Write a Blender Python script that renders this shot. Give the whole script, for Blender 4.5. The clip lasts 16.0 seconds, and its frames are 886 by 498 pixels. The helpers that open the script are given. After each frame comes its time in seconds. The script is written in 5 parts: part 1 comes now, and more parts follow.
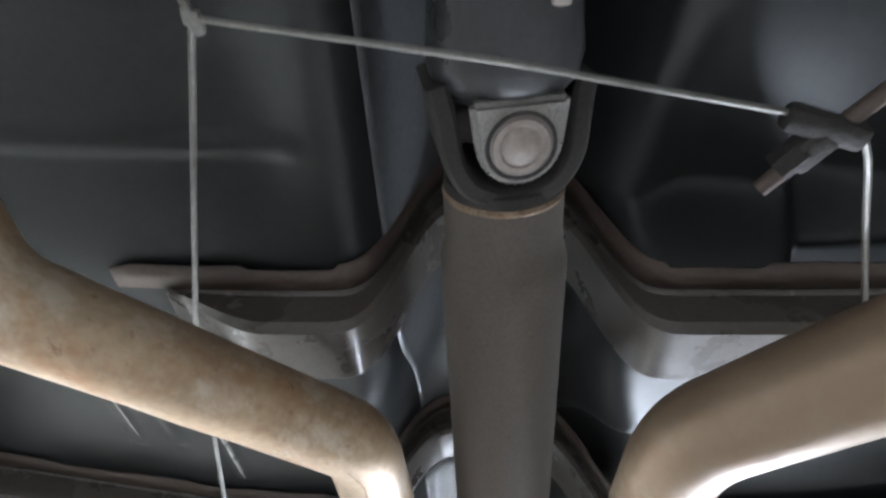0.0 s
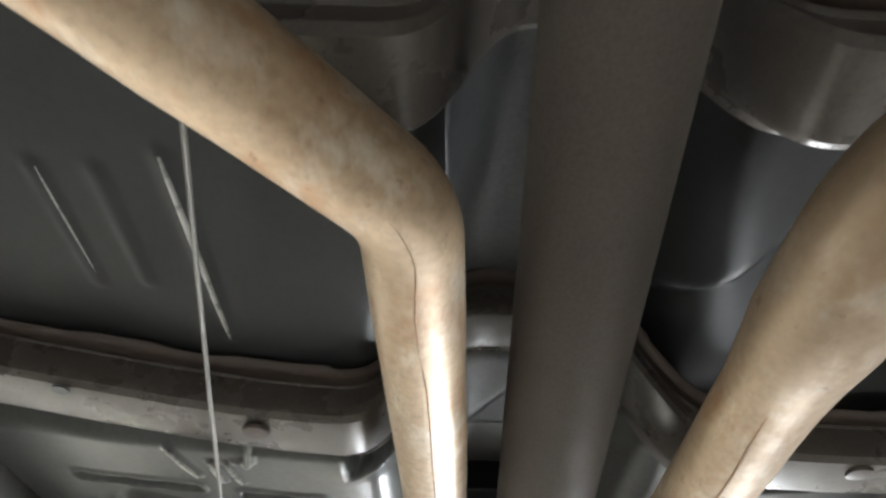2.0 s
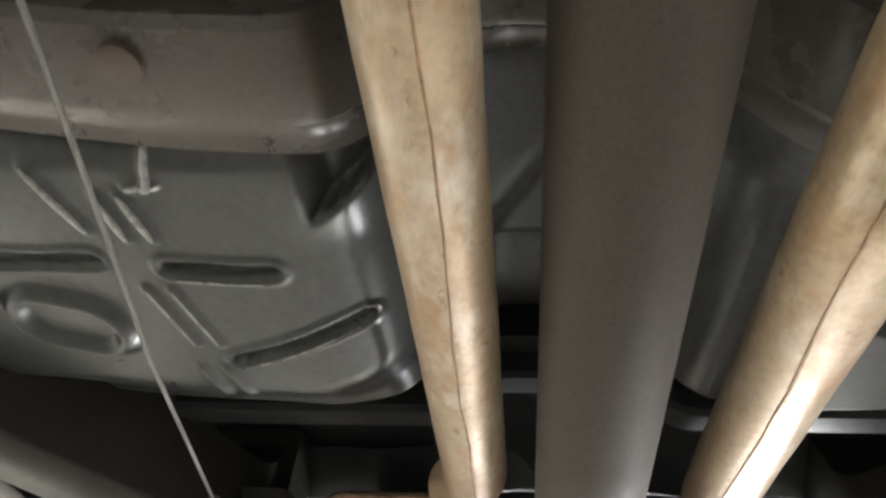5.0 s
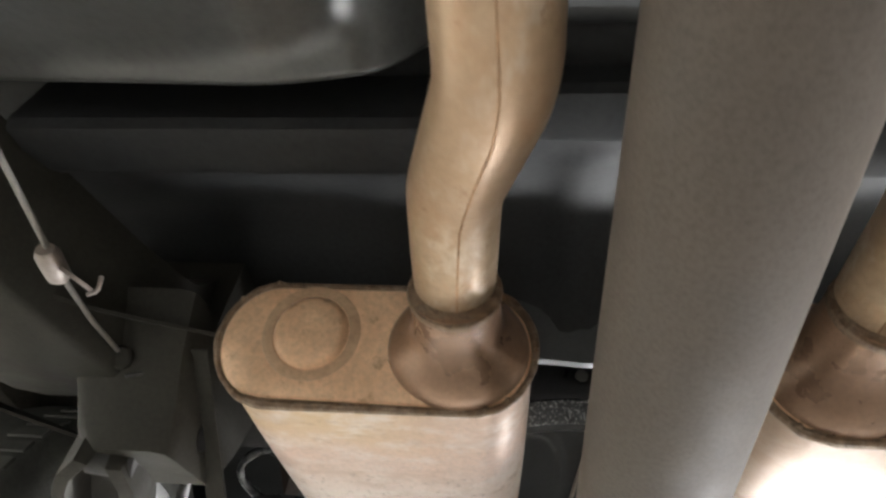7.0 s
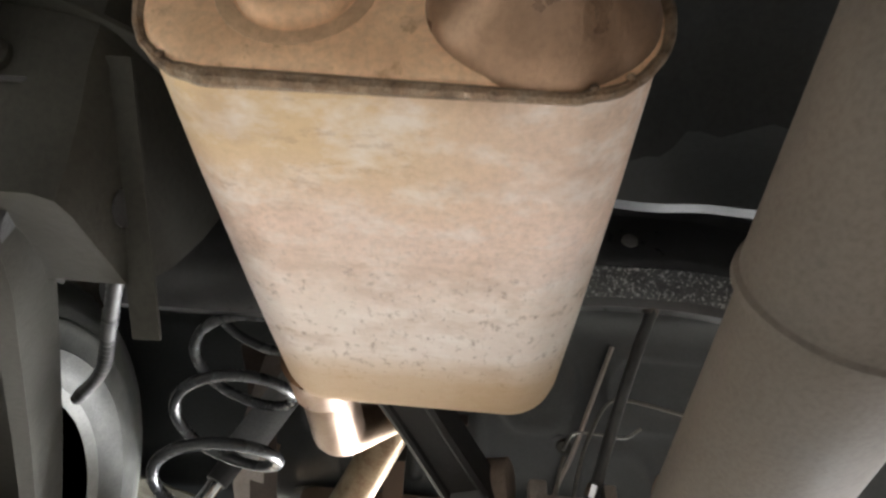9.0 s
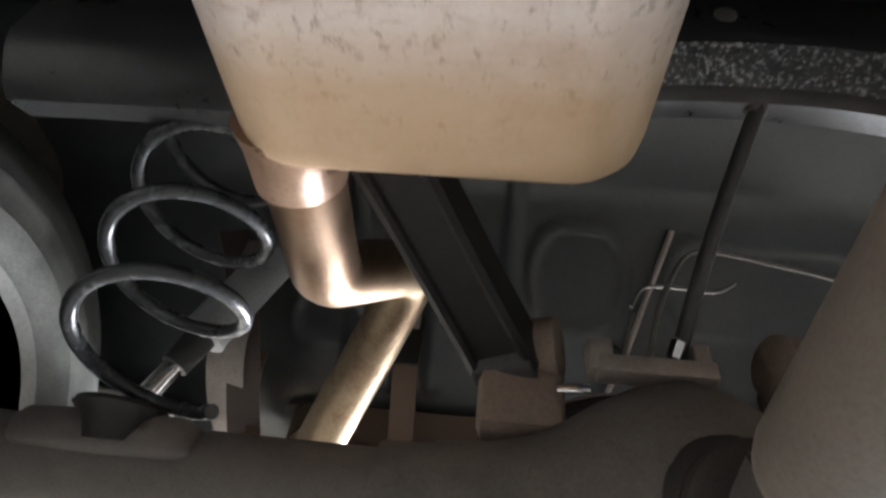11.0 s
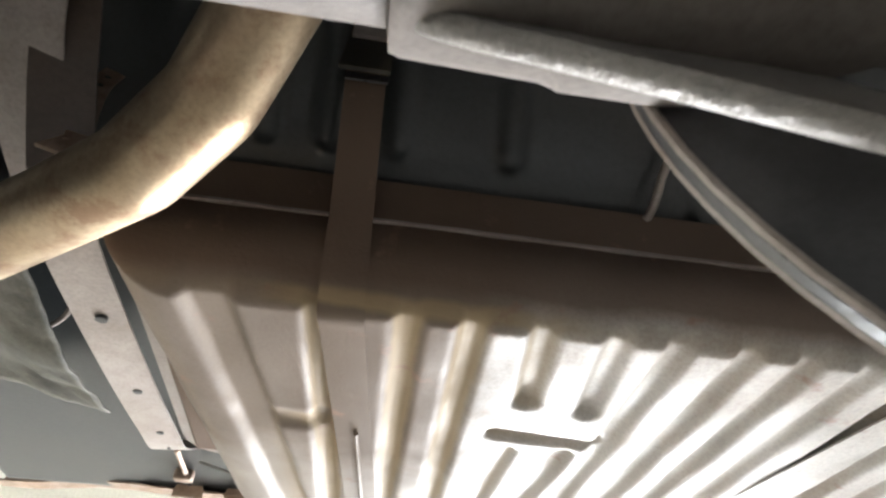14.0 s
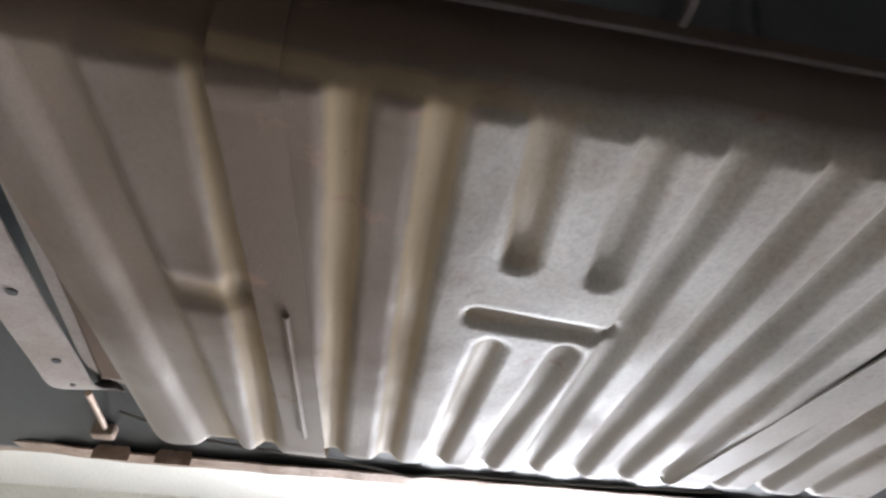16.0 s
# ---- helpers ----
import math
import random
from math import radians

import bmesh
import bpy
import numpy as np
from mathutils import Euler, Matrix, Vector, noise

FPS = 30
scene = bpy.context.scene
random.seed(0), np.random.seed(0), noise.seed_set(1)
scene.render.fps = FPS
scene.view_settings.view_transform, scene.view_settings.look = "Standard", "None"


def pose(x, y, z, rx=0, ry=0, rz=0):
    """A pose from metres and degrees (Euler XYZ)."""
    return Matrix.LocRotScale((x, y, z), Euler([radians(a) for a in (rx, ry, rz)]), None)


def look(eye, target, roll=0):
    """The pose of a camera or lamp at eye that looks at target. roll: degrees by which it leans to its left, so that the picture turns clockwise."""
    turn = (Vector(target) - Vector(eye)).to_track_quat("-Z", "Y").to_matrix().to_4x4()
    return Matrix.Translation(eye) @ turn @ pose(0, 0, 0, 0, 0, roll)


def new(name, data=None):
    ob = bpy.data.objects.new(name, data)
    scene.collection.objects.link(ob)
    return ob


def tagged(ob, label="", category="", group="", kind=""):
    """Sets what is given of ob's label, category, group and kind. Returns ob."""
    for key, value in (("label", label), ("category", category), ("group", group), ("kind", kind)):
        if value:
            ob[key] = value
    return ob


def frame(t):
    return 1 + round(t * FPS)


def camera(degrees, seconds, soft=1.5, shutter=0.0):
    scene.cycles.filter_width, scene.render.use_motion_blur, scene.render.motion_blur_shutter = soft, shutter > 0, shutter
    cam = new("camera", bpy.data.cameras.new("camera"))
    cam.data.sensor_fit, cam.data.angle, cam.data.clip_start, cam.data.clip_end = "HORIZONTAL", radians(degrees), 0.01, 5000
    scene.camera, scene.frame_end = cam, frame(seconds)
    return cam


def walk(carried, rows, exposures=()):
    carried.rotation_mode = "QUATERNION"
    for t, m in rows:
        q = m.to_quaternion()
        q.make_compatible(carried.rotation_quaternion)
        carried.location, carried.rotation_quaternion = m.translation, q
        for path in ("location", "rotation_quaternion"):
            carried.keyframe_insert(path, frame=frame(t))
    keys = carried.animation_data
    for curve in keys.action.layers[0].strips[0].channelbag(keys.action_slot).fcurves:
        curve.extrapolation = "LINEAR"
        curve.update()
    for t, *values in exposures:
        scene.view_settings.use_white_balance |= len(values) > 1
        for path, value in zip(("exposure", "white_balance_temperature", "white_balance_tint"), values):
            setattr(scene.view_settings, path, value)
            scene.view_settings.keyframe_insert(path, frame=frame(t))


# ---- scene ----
cam = camera(73.0, 16.0, soft=2.5, shutter=0.3)
PATH = [
    (0, (0.0223, 0.0109, 1.5108), (-0.0848, 1.3476, 2.9946), 3.02),
    (0.5, (0.0068, 0.0690, 1.5207), (-0.0858, 1.4270, 2.9860), 3.11),
    (1, (-0.0077, 0.1023, 1.5246), (-0.1040, 1.4668, 2.9837), 3.87),
    (1.5, (-0.0214, 0.1611, 1.5221), (-0.1073, 1.5338, 2.9741), 3.88),
    (2, (-0.0383, 0.2160, 1.5054), (-0.0862, 1.5956, 2.9525), 3.55),
    (2.5, (-0.0555, 0.2718, 1.4996), (-0.1539, 1.6183, 2.9751), 3.65),
    (3, (-0.0674, 0.3355, 1.5002), (-0.2060, 1.6340, 3.0150), 5.82),
    (3.5, (-0.0474, 0.4017, 1.5055), (-0.2093, 1.6733, 3.0408), 5.67),
    (4, (-0.0321, 0.4568, 1.5170), (-0.1604, 1.7218, 3.0608), 4.27),
    (4.5, (-0.0193, 0.5167, 1.5048), (-0.1494, 1.8405, 2.9984), 3.39),
    (4.7, (-0.0172, 0.5414, 1.4938), (-0.1732, 1.9360, 2.9188), 3.78),
    (6.8, (-0.0497, 0.9578, 1.4933), (-0.2162, 2.3459, 2.9235), 6.56),
    (7, (-0.0351, 0.9897, 1.4970), (-0.2210, 2.3774, 2.9252), 6.60),
    (7.5, (0.0093, 1.0493, 1.4737), (-0.3747, 2.3807, 2.9159), 12.86),
    (8, (-0.0224, 1.0996, 1.4770), (-0.3738, 2.4244, 2.9335), 12.24),
    (8.5, (-0.0595, 1.1822, 1.4911), (-0.2186, 2.5585, 2.9336), 8.33),
    (8.7, (-0.0735, 1.2082, 1.4967), (-0.1990, 2.6392, 2.8883), 7.78),
    (10.8, (-0.109, 1.452, 1.502), (-0.203, 2.904, 2.874), 5.7),
    (11, (-0.093, 1.493, 1.496), (-0.251, 2.949, 2.859), 8.3),
    (11.5, (-0.082, 1.555, 1.499), (-0.315, 3.029, 2.831), 9.7),
    (12, (-0.075, 1.629, 1.482), (-0.412, 3.08, 2.815), 10.7),
    (12.5, (-0.101, 1.713, 1.479), (-0.418, 3.173, 2.808), 15.6),
    (13, (-0.145, 1.802, 1.482), (-0.335, 3.29, 2.805), 13.6),
    (13.5, (-0.163, 1.868, 1.492), (-0.015, 3.335, 2.843), 5.7),
    (14, (-0.162, 1.913, 1.499), (0.022, 3.357, 2.871), 2.0),
    (14.5, (-0.159, 1.968, 1.508), (-0.005, 3.393, 2.902), 6.1),
    (15, (-0.141, 2.008, 1.506), (0.082, 3.438, 2.886), 2.2),
    (15.5, (-0.113, 2.051, 1.506), (0.181, 3.464, 2.89), 1.7),
    (16, (-0.122, 2.1, 1.507), (0.123, 3.523, 2.891), 0.5),
]
walk(cam, [(t, look(eye, target, roll)) for t, eye, target, roll in PATH],
     exposures=[(0.0, 2.05, 5700, 11), (1.5, 1.75, 6200, 10), (3.0, 1.3, 6400, 8), (4.5, 1.4, 6600, 10), (7.0, 2.0, 6600, 12), (8.7, 2.1, 6600, 12), (11.0, 1.85, 6300, 14), (11.7, 2.2, 5300, 13), (12.5, 2.0, 6200, 12), (13.0, 2.0, 6400, 11), (14.0, 1.5, 6400, 11), (15.0, 1.05, 6200, 13), (16.0, 0.38, 6150, 15)])

# ---- world and light ----
world = bpy.data.worlds.new("world")
scene.world = world
world.use_nodes = True
world.node_tree.nodes["Background"].inputs[0].default_value = (0.8, 0.9, 1.0, 1)
world.node_tree.nodes["Background"].inputs[1].default_value = 0.35


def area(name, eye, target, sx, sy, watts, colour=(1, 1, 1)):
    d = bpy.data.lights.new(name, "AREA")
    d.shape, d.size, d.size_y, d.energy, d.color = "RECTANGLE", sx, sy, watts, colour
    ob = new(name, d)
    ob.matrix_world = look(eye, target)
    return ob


# the sun lights the concrete inside an assumed, unseen garage door behind the car
sun = bpy.data.lights.new("sun", "SUN")
sun.energy, sun.angle, sun.color = 5.0, radians(0.6), (1.0, 0.96, 0.9)
new("sun", sun).matrix_world = look((1.5, 7.0, 2.4), (1.3, 5.5, 0.0))
# added fill lamp in the unseen doorway, standing in for daylight from behind
area("door_fill_lamp", (1.7, 6.9, 0.75), (0.2, 2.4, 1.75), 2.5, 1.35, 335, (0.95, 0.98, 1.0))
# tube lamp under the ceiling
area("tube_light", (-2.17, 4.75, 2.42), (-2.17, 4.75, 0.0), 0.2, 1.3, 13, (0.97, 1.0, 0.97))
# added fill light without a lamp body, brightens the unseen floor ahead
area("front_fill_light", (-0.2, -1.7, 3.2), (-0.2, -1.7, 0.0), 0.2, 1.4, 60, (0.95, 0.98, 1.0))


# ---- materials ----
def mat(name, base, rough=0.5, metal=0.0, var=0.25, scale=30.0, fine=400.0, bump=0.15, tint=None, tint_amt=0.0,
        tint_scale=8.0, spec=0.5, rough_var=0.12, stretch=(1, 1, 1), lo=0.45, hi=0.65):
    m = bpy.data.materials.new(name)
    m.use_nodes = True
    nt = m.node_tree
    n, l = nt.nodes, nt.links
    bsdf = n["Principled BSDF"]
    tc = n.new("ShaderNodeTexCoord")
    mp = n.new("ShaderNodeMapping")
    mp.inputs["Scale"].default_value = stretch
    l.new(tc.outputs["Object"], mp.inputs[0])

    def noise_node(s, detail=5.0, r=0.6):
        q = n.new("ShaderNodeTexNoise")
        q.inputs["Scale"].default_value, q.inputs["Detail"].default_value, q.inputs["Roughness"].default_value = s, detail, r
        l.new(mp.outputs[0], q.inputs["Vector"])
        return q

    def ramp(src, a, b, ca, cb):
        r = n.new("ShaderNodeValToRGB")
        r.color_ramp.elements[0].position, r.color_ramp.elements[1].position = a, b
        r.color_ramp.elements[0].color, r.color_ramp.elements[1].color = ca, cb
        l.new(src, r.inputs[0])
        return r

    n1, n2 = noise_node(scale), noise_node(fine, 3.0)
    dark = tuple(c * (1 - var) for c in base) + (1,)
    light = tuple(min(1, c * (1 + var)) for c in base) + (1,)
    col = ramp(n1.outputs["Fac"], 0.3, 0.7, dark, light).outputs[0]
    if tint:
        mask = ramp(noise_node(tint_scale, 8.0, 0.7).outputs["Fac"], lo, hi, (0, 0, 0, 1), (tint_amt,) * 3 + (1,))
        mx = n.new("ShaderNodeMix")
        mx.data_type = "RGBA"
        mx.inputs[7].default_value = (*tint, 1)
        l.new(mask.outputs[0], mx.inputs[0])
        l.new(col, mx.inputs[6])
        col = mx.outputs[2]
    sp = n.new("ShaderNodeMix")
    sp.data_type, sp.blend_type = "RGBA", "MULTIPLY"
    sp.inputs[0].default_value = 0.6
    l.new(col, sp.inputs[6])
    l.new(ramp(n2.outputs["Fac"], 0.25, 0.6, (0.7, 0.7, 0.7, 1), (1.1, 1.1, 1.1, 1)).outputs[0], sp.inputs[7])
    l.new(sp.outputs[2], bsdf.inputs["Base Color"])
    bsdf.inputs["Metallic"].default_value = metal
    bsdf.inputs["Specular IOR Level"].default_value = spec
    rr = ramp(n1.outputs["Fac"], 0.3, 0.7, (max(0.03, rough - rough_var),) * 3 + (1,), (min(1, rough + rough_var),) * 3 + (1,))
    l.new(rr.outputs[0], bsdf.inputs["Roughness"])
    if bump:
        add = n.new("ShaderNodeMath")
        add.operation = "MULTIPLY_ADD"
        add.inputs[1].default_value = 2.0
        l.new(n1.outputs["Fac"], add.inputs[0])
        l.new(n2.outputs["Fac"], add.inputs[2])
        b = n.new("ShaderNodeBump")
        b.inputs["Strength"].default_value, b.inputs["Distance"].default_value = bump, 0.003
        l.new(add.outputs[0], b.inputs["Height"])
        l.new(b.outputs[0], bsdf.inputs["Normal"])
    return m


def glow(name, colour, strength):
    m = bpy.data.materials.new(name)
    m.use_nodes = True
    b = m.node_tree.nodes["Principled BSDF"]
    b.inputs["Base Color"].default_value = (0.8, 0.8, 0.8, 1)
    b.inputs["Emission Color"].default_value, b.inputs["Emission Strength"].default_value = (*colour, 1), strength
    return m


UNDERCOAT = mat("undercoat", (0.0145, 0.0160, 0.0165), 0.42, 0.0, 0.2, 9, 160, 0.03, (0.034, 0.033, 0.029), 0.5, 5, spec=0.42, lo=0.25, hi=0.9, rough_var=0.04)
SEATPAN = mat("seat_pan_paint", (0.029, 0.031, 0.033), 0.55, 0.0, 0.2, 9, 160, 0.05, (0.044, 0.042, 0.038), 0.6, 5, spec=0.2, lo=0.3, hi=0.85)
HOUSE = mat("housing_iron", (0.122, 0.108, 0.098), 0.72, 0.0, 0.2, 30, 300, 0.12, (0.155, 0.128, 0.108), 0.5, 12, lo=0.35, hi=0.8, spec=0.2)
EAR = mat("brown_casting", (0.20, 0.155, 0.125), 0.7, 0.0, 0.2, 30, 300, 0.2, (0.26, 0.19, 0.145), 0.5, 14, lo=0.35, hi=0.8, spec=0.2)
RING = mat("boss_ring_steel", (0.60, 0.40, 0.25), 0.42, 0.2, 0.2, 20, 240, 0.15, (0.40, 0.24, 0.14), 0.6, 16)
BRACE = mat("brace_paint", (0.130, 0.115, 0.100), 0.30, 0.1, 0.2, 14, 260, 0.06, (0.075, 0.058, 0.046), 0.6, 7, lo=0.35, hi=0.8)
FRAME = mat("frame_paint", (0.042, 0.041, 0.034), 0.55, 0.0, 0.2, 12, 220, 0.12, (0.034, 0.028, 0.023), 0.6, 9, lo=0.35, hi=0.8, spec=0.2)
SHAFT = mat("shaft_paint", (0.106, 0.090, 0.077), 0.66, 0.0, 0.06, 20, 420, 0.012, (0.135, 0.105, 0.085), 0.4, 10, lo=0.35, hi=0.8, spec=0.25)
PIPE = mat("pipe_steel", (0.53, 0.415, 0.285), 0.43, 0.32, 0.10, 18, 160, 0.06, (0.45, 0.275, 0.14), 0.7, 7, lo=0.3, hi=0.85)
FLANGE = mat("flange_paint", (0.105, 0.075, 0.058), 0.5, 0.0, 0.25, 14, 240, 0.12, (0.06, 0.05, 0.045), 0.6, 12, lo=0.35, hi=0.8)
BEADS = mat("bead_highlight", (0.50, 0.50, 0.47), 0.3, 0.2, 0.2, 60, 300, 0.1, (0.25, 0.25, 0.23), 0.6, 40)
# floor pan paint again, made paler and glossier so its reflections show bright
GLOSS = mat("glossy_floor_paint", (0.112, 0.115, 0.112), 0.30, 0.3, 0.08, 5, 120, 0.008, (0.075, 0.072, 0.062), 0.5, 4, lo=0.2, hi=0.95, rough_var=0.03)
TUNNEL_SHEEN = mat("tunnel_sheen", (0.15, 0.152, 0.155), 0.4, 0.2, 0.12, 8, 160, 0.05, (0.10, 0.10, 0.10), 0.5, 7, lo=0.4, hi=0.8)
SEAM = mat("seam_rust", (0.38, 0.225, 0.12), 0.7, 0.1, 0.4, 60, 400, 0.3)
MUFFLER = mat("muffler_steel", (0.70, 0.54, 0.46), 0.53, 0.2, 0.10, 14, 240, 0.12, (0.58, 0.40, 0.29), 0.6, 7, lo=0.35, hi=0.8)
CAP = mat("cap_steel", (0.84, 0.56, 0.35), 0.36, 0.1, 0.12, 20, 240, 0.12, (0.58, 0.31, 0.16), 0.8, 12, lo=0.42, hi=0.75)
NECK = mat("neck_steel", (0.33, 0.205, 0.13), 0.32, 0.4, 0.2, 25, 260, 0.12, (0.17, 0.10, 0.065), 0.7, 14, lo=0.35, hi=0.8)
BEAD = mat("weld_bead", (0.20, 0.13, 0.08), 0.5, 0.4, 0.5, 120, 600, 0.5, (0.5, 0.4, 0.3), 0.5, 90)
DARKCAST = mat("dark_casting", (0.042, 0.038, 0.036), 0.72, 0.0, 0.2, 40, 400, 0.22, (0.065, 0.056, 0.048), 0.5, 14, lo=0.35, hi=0.8, spec=0.15)
CAST = mat("rough_cast", (0.24, 0.225, 0.21), 0.5, 0.3, 0.25, 60, 400, 0.4, (0.14, 0.125, 0.11), 0.6, 30)
TAIL = mat("tail_steel", (0.41, 0.32, 0.22), 0.38, 0.9, 0.12, 14, 300, 0.08, (0.26, 0.17, 0.09), 0.8, 11, lo=0.35, hi=0.85)
AXLE = mat("axle_iron", (0.115, 0.101, 0.093), 0.58, 0.1, 0.2, 40, 400, 0.18, (0.15, 0.122, 0.103), 0.5, 18, lo=0.35, hi=0.8)
TANK = mat("tank_zinc", (0.43, 0.405, 0.37), 0.56, 0.05, 0.14, 18, 300, 0.14, (0.24, 0.17, 0.12), 0.75, 9, lo=0.45, hi=0.75, spec=0.3)
STRAP = mat("strap_steel", (0.32, 0.28, 0.255), 0.45, 0.2, 0.15, 20, 300, 0.15, (0.20, 0.15, 0.12), 0.5, 14)
SPRING = mat("spring_paint", (0.06, 0.063, 0.067), 0.25, 0.2, 0.2, 40, 300, 0.1)
SHOCK = mat("shock_paint", (0.40, 0.41, 0.42), 0.36, 0.15, 0.05, 30, 300, 0.03)
CHROME = mat("chrome", (0.75, 0.75, 0.76), 0.12, 1.0, 0.05, 30, 300, 0.03)
BLACK = mat("black_paint", (0.042, 0.042, 0.044), 0.35, 0.0, 0.3, 20, 260, 0.12)
ARM = mat("arm_paint", (0.016, 0.015, 0.015), 0.55, 0.0, 0.25, 20, 260, 0.1, (0.030, 0.026, 0.024), 0.5, 10, spec=0.25)
GRIT = mat("grit_band", (0.09, 0.093, 0.097), 0.5, 0.0, 0.4, 60, 500, 0.9, (0.60, 0.60, 0.60), 0.9, 260, lo=0.53, hi=0.60)
CABLE = mat("cable_steel", (0.20, 0.19, 0.17), 0.45, 0.4, 0.2, 200, 900, 0.3)
TYRE = mat("tyre_rubber", (0.085, 0.087, 0.078), 0.5, 0.0, 0.25, 30, 260, 0.2, (0.15, 0.15, 0.13), 0.6, 12)
WHEEL = mat("wheel_steel", (0.25, 0.25, 0.235), 0.5, 0.2, 0.15, 16, 240, 0.12, (0.14, 0.14, 0.13), 0.6, 8, lo=0.35, hi=0.8)
RUBBER = mat("rubber", (0.035, 0.035, 0.035), 0.5, 0.0, 0.3, 60, 400, 0.2)
RUST = mat("rusted_steel", (0.36, 0.25, 0.18), 0.6, 0.3, 0.3, 40, 300, 0.35, (0.45, 0.38, 0.32), 0.6, 20)
TRUNK = mat("trunk_paint", (0.036, 0.041, 0.043), 0.34, 0.0, 0.2, 9, 200, 0.03, (0.060, 0.056, 0.050), 0.4, 6, lo=0.3, hi=0.9, rough_var=0.03, spec=0.5)
DUST = mat("dusty_panel", (0.10, 0.094, 0.075), 0.7, 0.0, 0.25, 20, 240, 0.25, (0.035, 0.034, 0.03), 0.85, 12, lo=0.45, hi=0.66, spec=0.25)
WALL = mat("cream_wall", (0.72, 0.71, 0.65), 0.7, 0.0, 0.05, 2, 60, 0.05)
CEIL = mat("ceiling_board", (0.74, 0.73, 0.68), 0.7, 0.0, 0.05, 2, 60, 0.05)
CONCRETE = mat("concrete", (0.27, 0.26, 0.245), 0.6, 0.0, 0.2, 2, 60, 0.2, (0.17, 0.16, 0.15), 0.6, 1)
DIM_WALL = mat("dim_unseen_wall", (0.22, 0.215, 0.20), 0.8, 0.0, 0.15, 3, 60, 0.1, (0.14, 0.14, 0.13), 0.5, 1)
WOOD = mat("timber", (0.42, 0.29, 0.18), 0.55, 0.0, 0.2, 6, 80, 0.1, stretch=(1, 0.1, 1))
ORANGE = mat("orange_plastic", (0.75, 0.33, 0.04), 0.4, 0.0, 0.1, 20, 200, 0.05)
TUBE = glow("tube_glow", (1.0, 0.97, 0.92), 24.0)


def blend_over(m, colour, mask):
    """Lay a colour over a material's base where mask(nodes, links) is high."""
    n, l = m.node_tree.nodes, m.node_tree.links
    base = n["Principled BSDF"].inputs["Base Color"]
    old = base.links[0].from_socket
    mx = n.new("ShaderNodeMix")
    mx.data_type = "RGBA"
    mx.inputs[7].default_value = (*colour, 1)
    l.new(mask(n, l), mx.inputs[0])
    l.new(old, mx.inputs[6])
    l.new(mx.outputs[2], base)


def band(axis, stops, scale, wobble):
    """A mask along one axis of the object: (place, strength) stops, broken up by noise."""
    def make(n, l):
        tc, sep, ns, add, rng = n.new("ShaderNodeTexCoord"), n.new("ShaderNodeSeparateXYZ"), n.new("ShaderNodeTexNoise"), n.new("ShaderNodeMath"), n.new("ShaderNodeMapRange")
        l.new(tc.outputs["Object"], sep.inputs[0])
        l.new(tc.outputs["Object"], ns.inputs["Vector"])
        ns.inputs["Scale"].default_value, ns.inputs["Detail"].default_value = scale, 7
        add.operation = "MULTIPLY_ADD"
        add.inputs[1].default_value = wobble
        l.new(ns.outputs["Fac"], add.inputs[0])
        l.new(sep.outputs[axis], add.inputs[2])
        lo, hi = stops[0][0], stops[-1][0]
        rng.inputs["From Min"].default_value, rng.inputs["From Max"].default_value = lo + wobble / 2, hi + wobble / 2
        l.new(add.outputs[0], rng.inputs["Value"])
        cr = n.new("ShaderNodeValToRGB")
        for k, (p, v) in enumerate(stops):
            e = cr.color_ramp.elements[k] if k < 2 else cr.color_ramp.elements.new((p - lo) / (hi - lo))
            e.position, e.color = (p - lo) / (hi - lo), (v, v, v, 1)
        l.new(rng.outputs[0], cr.inputs[0])
        return cr.outputs[0]
    return make


def streaks(stretch, lo, hi, amount):
    """Scuffs drawn out along one direction."""
    def make(n, l):
        tc, mp, ns, cr = n.new("ShaderNodeTexCoord"), n.new("ShaderNodeMapping"), n.new("ShaderNodeTexNoise"), n.new("ShaderNodeValToRGB")
        mp.inputs["Scale"].default_value = stretch
        l.new(tc.outputs["Object"], mp.inputs[0])
        l.new(mp.outputs[0], ns.inputs["Vector"])
        ns.inputs["Scale"].default_value, ns.inputs["Detail"].default_value, ns.inputs["Roughness"].default_value = 1.0, 4, 0.7
        cr.color_ramp.elements[0].position, cr.color_ramp.elements[1].position = lo, hi
        cr.color_ramp.elements[1].color = (amount, amount, amount, 1)
        cr.color_ramp.elements[0].color = (0, 0, 0, 1)
        l.new(ns.outputs["Fac"], cr.inputs[0])
        return cr.outputs[0]
    return make


def both(one, two):
    """Where two masks meet."""
    def make(n, l):
        m = n.new("ShaderNodeMath")
        m.operation = "MULTIPLY"
        l.new(one(n, l), m.inputs[0])
        l.new(two(n, l), m.inputs[1])
        return m.outputs[0]
    return make


def matte_under(m, masks, low):
    """Lower the specular level where the masks are high."""
    n, l = m.node_tree.nodes, m.node_tree.links
    b = n["Principled BSDF"]
    top = b.inputs["Specular IOR Level"].default_value
    total = None
    for mask in masks:
        out = mask(n, l)
        if total is None:
            total = out
        else:
            mx = n.new("ShaderNodeMath")
            mx.operation = "MAXIMUM"
            l.new(total, mx.inputs[0])
            l.new(out, mx.inputs[1])
            total = mx.outputs[0]
    r = n.new("ShaderNodeMapRange")
    r.inputs["To Min"].default_value, r.inputs["To Max"].default_value = top, low
    l.new(total, r.inputs["Value"])
    l.new(r.outputs[0], b.inputs["Specular IOR Level"])


